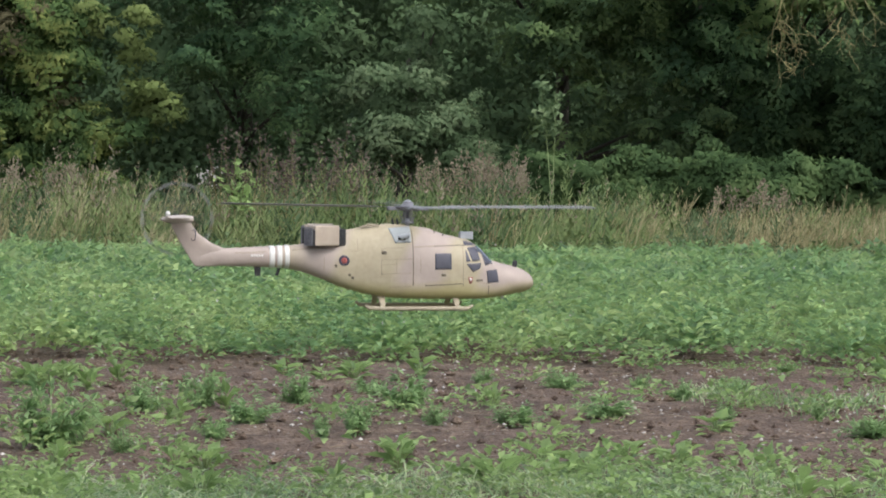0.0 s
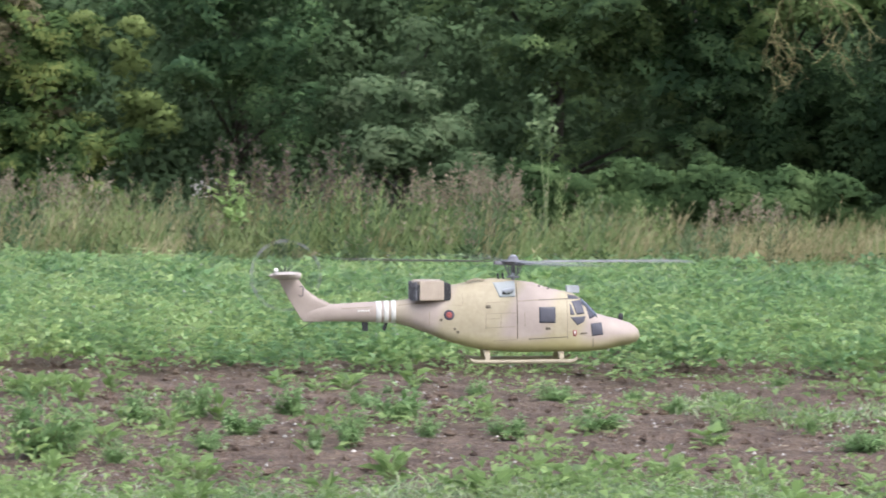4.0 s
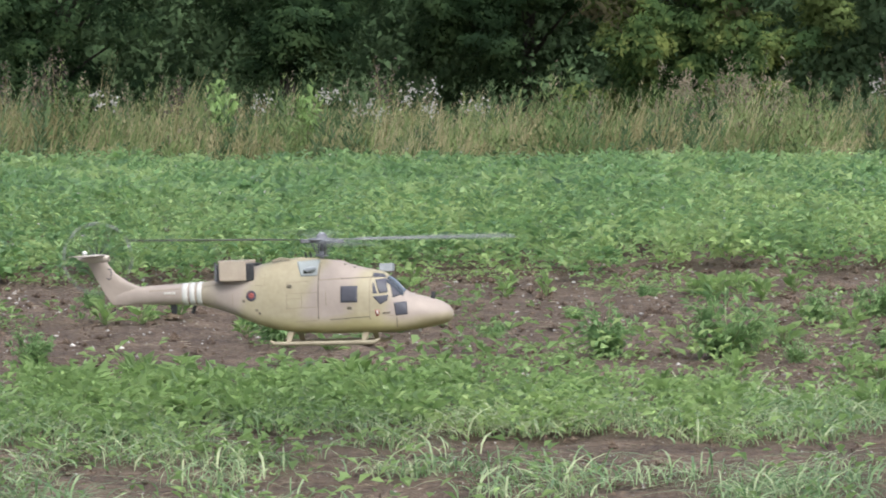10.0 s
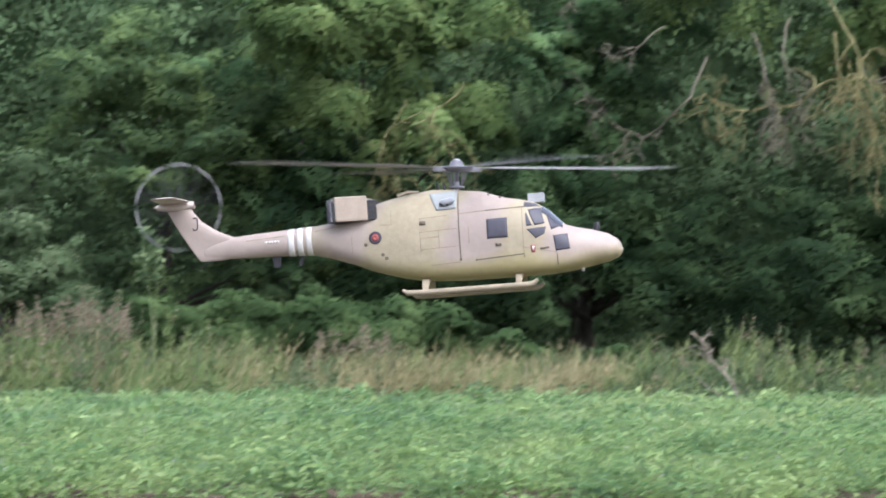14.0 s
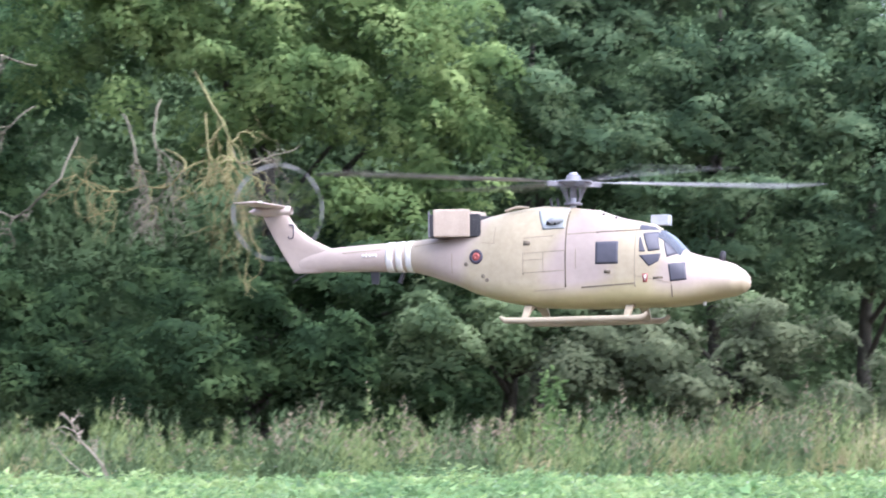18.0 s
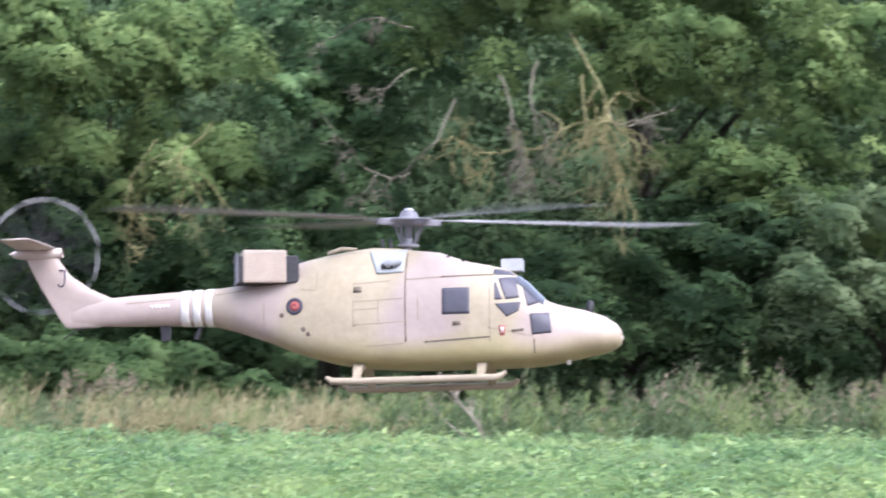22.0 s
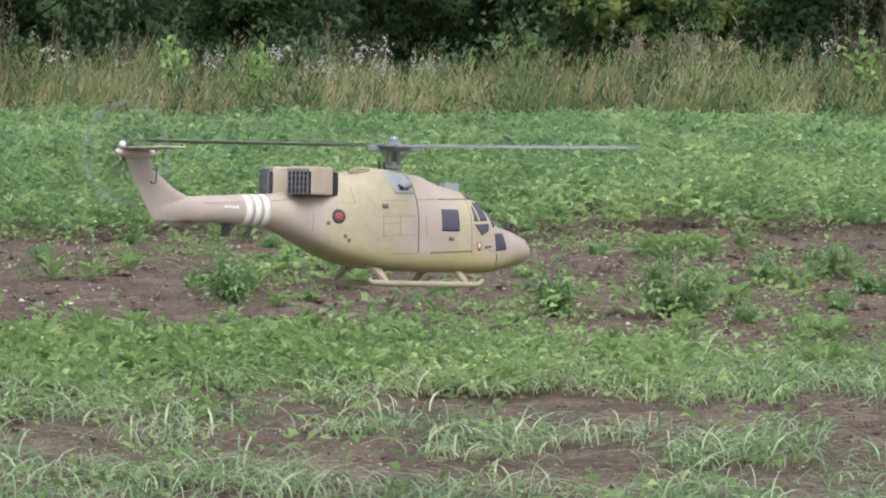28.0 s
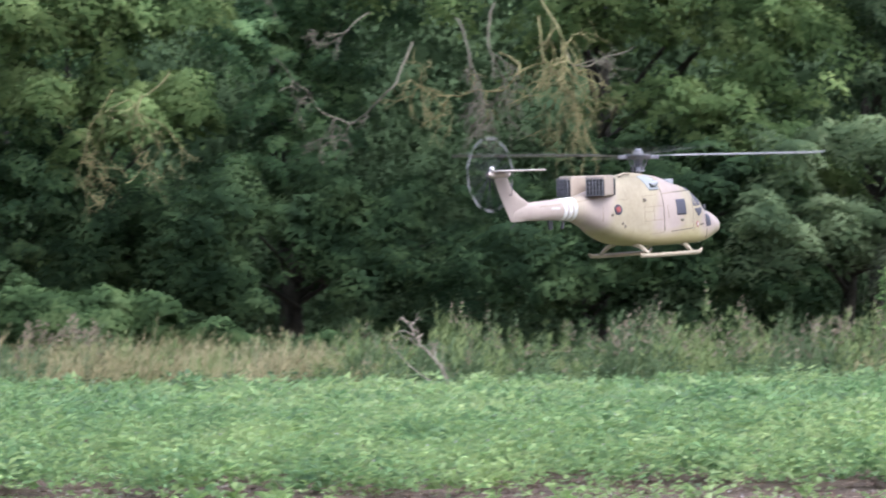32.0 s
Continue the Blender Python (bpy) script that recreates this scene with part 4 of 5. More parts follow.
    for k, (az, e, ln) in enumerate([(690, 430, 1.7), (740, 470, 1.6), (640, 440, 1.5), (600, 380, 1.2), (700, 330, 1.1)]):
        s = spot(az, e + 80, r - 1.9) - base
        part("dead_branch", mesh_np("dead_branch", *tubes(twigs(s, (-0.5, -0.25, -0.7), ln * 1.15, 0.013, 3, g, 0.34), 4), M_DEAD, True), left, "thin bare drooping branch")
    tree("hedge_tree", "shaded leafy tree between ash trees", [(930, 520, 170, 230), (1000, 740, 180, 160)], 8.5, M_DARK, 520, 26)
    # right end of the wood
    tree("maple_tree", "tall dense green tree of wood edge", [(2080, 620, 190, 330), (2060, 920, 170, 200)], 7, M_RIGHT, 860, 27, trunk_r=0.12, behind=3.5)
    tree("maple_tree", "tall dense green tree of wood edge", [(2380, 650, 210, 330), (2330, 930, 130, 190), (2420, 1010, 85, 170), (2510, 880, 70, 120)], 6.5, M_RIGHT, 900, 28, trunk_r=0.12, behind=3.5)
    tree("maple_tree", "dense green tree at end of wood", [(2600, 480, 150, 280), (2590, 720, 90, 160), (2720, 600, 130, 240)], 6.0, M_RIGHT, 860, 29, behind=2.0)
    tree("hawthorn_bush", "brownish green hawthorn thicket at wood edge", [(2120, 210, 170, 110), (2330, 215, 190, 115), (2540, 165, 140, 90)], 3.6, M_BROWN, 420, 30, leaf=0.085)
    tree("hawthorn_bush", "light olive-green hawthorn bush before tall trees", [(1960, 370, 170, 120), (2190, 330, 160, 90), (1850, 260, 140, 110)], 4.6, M_OLIVE, 420, 37, leaf=0.085)
    tree("willow_tree", "pale green tree at wood end", [(2930, 500, 150, 390), (2960, 850, 90, 120)], 9, M_SILVER, 560, 33)
    # pale saplings and a broken stump
    g = np.random.default_rng(4)
    for az in (2795, 2825, 2770):
        r = float(edge_r(az)) * 0.95
        at = spot(az, 194, r)
        ob = thing("sapling", "slender bare pale sapling at wood edge", "sapling", (at[0], at[1], 0), "pale saplings")
        tall = 3.7 + 0.4 * math.sin(az)
        path = [(np.array([0.25 * u * u * math.sin(az), 0, tall * u]), 0.011 * (1.15 - u)) for u in np.linspace(0, 1, 7)]
        side = [[(np.array([0.25 * h * h * math.sin(az) + 0.35 * u * w, 0.1 * u * w, tall * h + 0.5 * u]), 0.007 * (1.1 - u)) for u in np.linspace(0, 1, 4)] for h, w in ((0.45, 0.5), (0.58, -0.6), (0.7, 0.3), (0.8, -0.4))]
        part("stem", mesh_np("stem", *tubes([path] + side, 5), M_PALE, True), ob)
    r = float(edge_r(1226)) * 0.785
    at = spot(1226, 194, r)
    ob = thing("dead_stump", "pale leaning broken dead stem in grass", "stump", (at[0], at[1], 0))
    lines = [[(np.array([-0.5 * u + 0.06 * math.sin(6 * u), 0, 1.12 * u + 0.06 * math.sin(5 * u)]), 0.026 - 0.017 * u) for u in np.linspace(0, 1, 10)],
             [(np.array([-0.85 * u + 0.03 * math.sin(8 * u), 0.08 * u, 0.78 * u]), 0.014 - 0.009 * u) for u in np.linspace(0, 1, 8)],
             [(np.array([-0.1 * u + 0.03 * math.sin(7 * u), -0.05 * u, 0.72 * u]), 0.013 - 0.008 * u) for u in np.linspace(0, 1, 7)]]
    twig_rng = np.random.default_rng(9)
    for h, dx, dz in ((0.45, 0.1, 0.3), (0.6, -0.35, 0.22), (0.72, 0.14, 0.3), (0.82, -0.3, 0.12), (0.9, -0.18, 0.22), (0.95, 0.1, 0.2)):
        s0 = np.array([-0.5 * h + 0.06 * math.sin(6 * h), 0, 1.12 * h + 0.06 * math.sin(5 * h)])
        lines += twigs(s0, (dx, 0.05, dz), math.hypot(dx, dz), 0.008, 1, twig_rng, 0.05)
    part("stem", mesh_np("stem", *tubes(lines, 6), M_GREYWOOD, True), ob)
    # the wood behind, row on row, then an added sheet for its shaded depth
    skyline = [(-2700, 1100), (1350, 1250), (1530, 1230), (1590, 1085), (1715, 1085), (1770, 1240), (2300, 1250), (2430, 1170), (2500, 1080), (2570, 980), (2640, 890), (2800, 840), (2900, 850), (3400, 880)]
    for row, (back, size, n) in enumerate([(12, 0.14, 3800), (17, 0.19, 3400)]):
        az = rng.uniform(-2700, 3400, n)
        top = band(az, skyline) - 25 - 25 * row
        e = 25 + (top - 25) * rng.random(n) ** 0.75
        e = np.where(rng.random(n) < 0.15, rng.uniform(40, 430, n), e)
        rr = edge_r(az) + back + rng.uniform(-1.5, 1.5, n)
        cc = polar(az, rr, EYE_Z + rr * (e - 194) / LENS)
        per = 56
        u = unit(rng.normal(0, 1, (n * per, 3)) + [0, -0.4, 0.3])
        c = np.repeat(cc, per, 0) + u * np.repeat(rng.uniform(0.3, 0.8, n), per)[:, None] * rng.uniform(0.6, 1.0, (n * per, 1)) * [1.2, 0.9, 0.8]
        ok = c[:, 2] > 0.1
        c, u = c[ok], u[ok]
        ln = size * rng.uniform(0.6, 1.3, len(c))
        v, f = small_leaves(c, rng.normal(0, 1, c.shape) - [0, 0, 0.3], u + rng.normal(0, 0.3, c.shape), ln, ln * 0.6)
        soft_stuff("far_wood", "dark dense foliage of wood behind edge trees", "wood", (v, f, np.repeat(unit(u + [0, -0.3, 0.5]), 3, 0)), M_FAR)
    # added backing sheet: dark green stands in for deep shade between the trees
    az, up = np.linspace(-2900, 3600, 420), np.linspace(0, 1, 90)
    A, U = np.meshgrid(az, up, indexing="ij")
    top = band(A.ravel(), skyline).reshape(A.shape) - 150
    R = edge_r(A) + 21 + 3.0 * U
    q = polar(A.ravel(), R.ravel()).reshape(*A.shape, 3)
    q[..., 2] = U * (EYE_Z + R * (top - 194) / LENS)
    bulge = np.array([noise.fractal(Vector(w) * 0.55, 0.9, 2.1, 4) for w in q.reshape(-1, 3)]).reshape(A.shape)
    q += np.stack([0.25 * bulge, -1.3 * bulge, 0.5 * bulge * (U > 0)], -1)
    i, j = np.meshgrid(np.arange(len(az) - 1), np.arange(len(up) - 1), indexing="ij")
    k = i * len(up) + j
    f = np.stack([k, k + len(up), k + len(up) + 1, k + 1], -1).reshape(-1, 4)
    tagged(new("wood_backing_sheet", mesh_np("wood_backing_sheet", q.reshape(-1, 3), f, M_FAR, True)), "bulging dark green sheet added to close gaps in wood", "wood", kind="stuff")


build_wood()
# ---- the model helicopter, in units of S metres: x to the nose, y to port, z up ----
S = 0.00228
HULL = [  # x, bottom, top, half width, height of the widest line, roundness below and above
    (250, -48, -39, 4, -43.5, 2, 2), (248.5, -52, -34, 12, -43, 2, 2), (243, -57, -27, 21, -42, 2, 2), (230, -62.5, -18, 31, -42, 2, 2), (209, -66, -10.5, 39, -40.3, 2.26, 2),
    (180, -71, -4, 48, -38.6, 3.23, 2.1), (162, -73, 2, 52, -36.4, 4.01, 2.3), (140, -75, 25, 55, -30.7, 4.6, 2.5), (115, -75, 42, 57, -31, 4.8, 2.6), (91, -75, 48, 58, -24, 5, 2.5),
    (71, -75, 52, 58, -19, 5, 2.4), (52, -75, 58, 58, -17, 5, 2.3), (34, -75, 65, 58, -17, 5, 2.2), (10, -75, 68, 58, -17, 4.9, 2.2), (-16, -74, 72, 58, -17, 4.8, 2.2),
    (-48, -72, 74, 57, -17, 4.6, 2.1), (-75, -69, 71, 55, -15, 4.4, 2), (-100, -64, 67, 52, -12, 4.2, 2), (-129, -56, 61, 46, -9, 4, 2), (-150, -49, 55, 42, -4.9, 3.52, 2),
    (-177, -37, 42, 36, -0.1, 2.93, 2), (-217, -23, 33, 28, 6, 2.1, 2), (-247, -15, 30, 22, 7.5, 2.1, 2.1), (-316, -12.5, 27, 17.5, 7.5, 2.1, 2.2), (-345, -12, 25.5, 14, 7.5, 2.1, 2.2),
    (-376, -11, 23.5, 10, 7, 2.1, 2.2), (-400, -10, 20, 6.5, 6, 2, 2), (-420, -8.5, 15, 3, 4, 2, 2), (-428, -6, 10, 1, 3, 2, 2)]
HA = np.array(HULL, float)[::-1]


def hull_at(x):
    return [np.interp(x, HA[:, 0], HA[:, k]) for k in range(1, 7)]


def hull_y(x, z):
    zb, zt, w, zc, nl, nu = hull_at(x)
    u = np.where(z > zc, (z - zc) / (zt - zc), (zc - z) / (zc - zb))
    n = np.where(z > zc, nu, nl)
    return w * np.maximum(1 - np.clip(u, 0, 1) ** n, 0) ** (1 / n)


def hull_top(x, y):
    zb, zt, w, zc, nl, nu = hull_at(x)
    return zc + (zt - zc) * np.maximum(1 - np.clip(np.abs(y) / w, 0, 1) ** nu, 0) ** (1 / nu)


def grid_mesh(name, P, mat, close=False, smooth=True):
    n, m = P.shape[:2]
    i, j = np.meshgrid(np.arange(n - 1), np.arange(m if close else m - 1), indexing="ij")
    j2 = (j + 1) % m
    f = np.stack([i * m + j, i * m + j2, (i + 1) * m + j2, (i + 1) * m + j], -1).reshape(-1, 4)
    return mesh_np(name, P.reshape(-1, 3) * S, f, mat, smooth)


def ring(x, grow=0.0, n=48):
    zb, zt, w, zc, nl, nu = hull_at(x)
    t = np.linspace(0, 2 * np.pi, n, endpoint=False)
    c, s = np.cos(t), np.sin(t)
    k = np.where(s > 0, nu, nl)
    y = np.sign(c) * np.abs(c) ** (2 / k) * (w + grow)
    z = zc + np.sign(s) * np.abs(s) ** (2 / k) * np.where(s > 0, zt - zc + grow, zc - zb + grow)
    return np.stack([np.full(n, x), y, z], 1)


def loft(name, xs, mat, grow=0.0):
    P = np.array([ring(x, grow) for x in xs])
    ends = [np.repeat(P[k].mean(0)[None], P.shape[1], 0) for k in (0, -1)]
    return grid_mesh(name, np.concatenate([ends[0][None], P, ends[1][None]]), mat, True)


def side_patch(name, pts, mat, side=-1, proud=0.6, cells=8):
    """A panel lying on the hull's side inside the quad pts (x, z), four corners in order."""
    a, b, c, d = [np.array(q, float) for q in pts]
    u, v = np.meshgrid(np.linspace(0, 1, cells), np.linspace(0, 1, cells), indexing="ij")
    q = (a * (1 - u[..., None]) + b * u[..., None]) * (1 - v[..., None]) + (d * (1 - u[..., None]) + c * u[..., None]) * v[..., None]
    x, z = q[..., 0], q[..., 1]
    y = side * (hull_y(x, z) + proud)
    rim = side * (hull_y(x, z) - 1.0)
    P = np.stack([x, y, z], -1)
    edge = np.zeros_like(x, bool)
    outer = np.pad(P, ((1, 1), (1, 1), (0, 0)), "edge")
    inner = np.pad(np.stack([x, rim, z], -1), ((1, 1), (1, 1), (0, 0)), "edge")
    mask = np.zeros(outer.shape[:2], bool)
    mask[0], mask[-1], mask[:, 0], mask[:, -1] = True, True, True, True
    outer[mask] = inner[mask]
    return grid_mesh(name, outer, mat)


def disc_patch(name, x0, z0, r0, r1, mat, side=-1, proud=0.6):
    t = np.linspace(0, 2 * np.pi, 25)
    rr = np.array([r0, r0, r1, r1])
    x = x0 + rr[:, None] * np.cos(t)
    z = z0 + rr[:, None] * np.sin(t)
    y = side * (hull_y(x, z) + np.array([-1, proud, proud, -1])[:, None])
    return grid_mesh(name, np.stack([x, y, z], -1), mat)


def box_mesh(name, lo, hi, mat, bevel=1.0, taper=None):
    bm = bmesh.new()
    bmesh.ops.create_cube(bm, size=1)
    lo, hi = np.array(lo, float), np.array(hi, float)
    for v in bm.verts:
        v.co = Vector(((lo + hi) / 2 + np.array(v.co) * (hi - lo)) * S)
        if taper and v.co.z < (lo[2] + hi[2]) / 2 * S:
            v.co.x = taper[0] * S + (v.co.x - taper[0] * S) * taper[1]
    bmesh.ops.bevel(bm, geom=bm.edges[:], offset=bevel * S, segments=2, affect="EDGES", profile=0.6)
    me = bpy.data.meshes.new(name)
    bm.to_mesh(me)
    bm.free()
    me.materials.append(mat)
    return me


def tube_mesh(name, pts, radii, mat, sides=10):
    return mesh_np(name, *tubes([[(np.array(p, float) * S, q * S) for p, q in zip(pts, radii)]], sides), mat, True)


def camouflage():
    """Sand with faded pink bands, olive towards the belly, semi-matt."""
    m = material("camouflage_paint", [(0.326, 0.281, 0.187), (0.370, 0.322, 0.219), (0.403, 0.353, 0.247)], 6, 0.6, 0.03)
    n, l = m.node_tree.nodes, m.node_tree.links
    b = n["Principled BSDF"]
    geo, sep = n.new("ShaderNodeTexCoord"), n.new("ShaderNodeSeparateXYZ")
    l.new(geo.outputs["Object"], sep.inputs[0])
    wob = n.new("ShaderNodeTexNoise")
    wob.inputs["Scale"].default_value, wob.inputs["Detail"].default_value = 3.2, 1.5
    l.new(geo.outputs["Object"], wob.inputs["Vector"])
    lean = n.new("ShaderNodeMath")
    lean.operation, lean.inputs[1].default_value = "MULTIPLY_ADD", 0.22
    l.new(wob.outputs["Fac"], lean.inputs[0])
    l.new(sep.outputs["X"], lean.inputs[2])
    slope = n.new("ShaderNodeMath")
    slope.operation, slope.inputs[1].default_value = "MULTIPLY_ADD", -0.35
    l.new(sep.outputs["Z"], slope.inputs[0])
    l.new(lean.outputs[0], slope.inputs[2])
    span = n.new("ShaderNodeMapRange")
    span.inputs["From Min"].default_value, span.inputs["From Max"].default_value = -1.2 + 0.11, 0.7 + 0.11
    l.new(slope.outputs[0], span.inputs["Value"])
    ramp = n.new("ShaderNodeValToRGB")
    el = ramp.color_ramp.elements
    # pink tail, sand rear, pink door, sand cockpit, pink nose
    stops = [(0.0, 1), (0.30, 1), (0.33, 0.35), (0.37, 1), (0.425, 1), (0.455, 0), (0.60, 0), (0.63, 1), (0.70, 1), (0.73, 0), (0.79, 0), (0.815, 1)]
    while len(el) < len(stops):
        el.new(0.5)
    for e, (p, v) in zip(el, stops):
        e.position, e.color = p, (v, v, v, 1)
    l.new(span.outputs[0], ramp.inputs["Fac"])
    mix = n.new("ShaderNodeMix")
    mix.data_type = "RGBA"
    mix.inputs["B"].default_value = (0.377, 0.314, 0.273, 1)
    l.new(ramp.outputs["Color"], mix.inputs["Factor"])
    old = b.inputs["Base Color"].links[0].from_socket
    l.new(old, mix.inputs["A"])
    # olive tone along the belly, stronger towards the bottom
    low, belly_tone = n.new("ShaderNodeMapRange"), n.new("ShaderNodeMix")
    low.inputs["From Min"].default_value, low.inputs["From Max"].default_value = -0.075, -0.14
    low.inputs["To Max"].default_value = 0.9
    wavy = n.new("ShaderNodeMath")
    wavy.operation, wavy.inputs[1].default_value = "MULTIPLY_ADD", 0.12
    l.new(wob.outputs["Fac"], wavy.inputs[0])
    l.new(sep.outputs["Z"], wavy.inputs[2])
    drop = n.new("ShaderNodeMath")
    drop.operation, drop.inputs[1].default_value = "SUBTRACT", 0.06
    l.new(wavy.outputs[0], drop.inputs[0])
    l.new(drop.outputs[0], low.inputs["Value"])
    belly_tone.data_type = "RGBA"
    belly_tone.inputs["B"].default_value = (0.34, 0.3, 0.135, 1)
    l.new(low.outputs[0], belly_tone.inputs["Factor"])
    l.new(mix.outputs["Result"], belly_tone.inputs["A"])
    # fine weathering over all of it
    worn, wear = n.new("ShaderNodeTexNoise"), n.new("ShaderNodeMapRange")
    worn.inputs["Scale"].default_value, worn.inputs["Detail"].default_value, worn.inputs["Roughness"].default_value = 9.0, 6, 0.7
    l.new(geo.outputs["Object"], worn.inputs["Vector"])
    wear.inputs["From Min"].default_value, wear.inputs["From Max"].default_value = 0.3, 0.7
    wear.inputs["To Min"].default_value, wear.inputs["To Max"].default_value = 0.88, 1.08
    l.new(worn.outputs["Fac"], wear.inputs["Value"])
    shade = n.new("ShaderNodeVectorMath")
    shade.operation = "SCALE"
    l.new(belly_tone.outputs["Result"], shade.inputs[0])
    l.new(wear.outputs[0], shade.inputs["Scale"])
    l.new(shade.outputs[0], b.inputs["Base Color"])
    b.inputs["Specular IOR Level"].default_value = 0.4
    return m


M_CAMO = camouflage()
M_SAND = material("sand_paint", [(0.28, 0.24, 0.165), (0.36, 0.31, 0.22)], 14, 0.6, 0.05)
M_PINKISH = material("faded_pink_paint", [(0.342, 0.282, 0.220), (0.420, 0.352, 0.277)], 14, 0.6, 0.05)
M_CREAM = material("faded_cream_paint", [(0.4, 0.345, 0.3), (0.5, 0.44, 0.39)], 14, 0.6, 0.05)
M_GLASS = material("tinted_pane", [(0.045, 0.045, 0.06), (0.07, 0.07, 0.09)], 5, 0.5)
M_FRONT = material("front_pane", [(0.03, 0.035, 0.045), (0.06, 0.065, 0.075)], 5, 0.06, coat=0.8)
M_SEAM = material("seam", [(0.09, 0.075, 0.055), (0.17, 0.14, 0.1)], 20, 0.8)
M_FAINT = material("faint_seam", [(0.215, 0.18, 0.125), (0.28, 0.235, 0.17)], 20, 0.8)
M_WHITE = material("white_paint", [(0.55, 0.54, 0.5), (0.68, 0.67, 0.64)], 20, 0.6)
M_RED = material("red_paint", [(0.25, 0.06, 0.05), (0.33, 0.085, 0.075)], 20, 0.7)
M_NAVY = material("navy_paint", [(0.03, 0.03, 0.05), (0.06, 0.05, 0.07)], 20, 0.55)
M_BLACK = material("black_plastic", [(0.012, 0.012, 0.014), (0.03, 0.03, 0.033)], 25, 0.5)
M_GREY = material("grey_paint", [(0.26, 0.28, 0.29), (0.36, 0.38, 0.4)], 20, 0.6)
M_PRIMER = material("primer_patch", [(0.27, 0.295, 0.29), (0.33, 0.355, 0.35)], 16, 0.6)
M_METAL = material("hub_metal", [(0.12, 0.12, 0.13), (0.24, 0.24, 0.26)], 25, 0.55, metal=0.3)
M_MAST = material("bright_mast", [(0.3, 0.31, 0.34), (0.45, 0.46, 0.5)], 25, 0.4, metal=0.4)
M_BLADE_DARK = material("rotor_blade_grey", [(0.15, 0.15, 0.145), (0.22, 0.22, 0.21)], 8, 0.5)
M_TIP = material("blade_tip_pale", [(0.15, 0.155, 0.15), (0.21, 0.215, 0.21)], 20, 0.5)


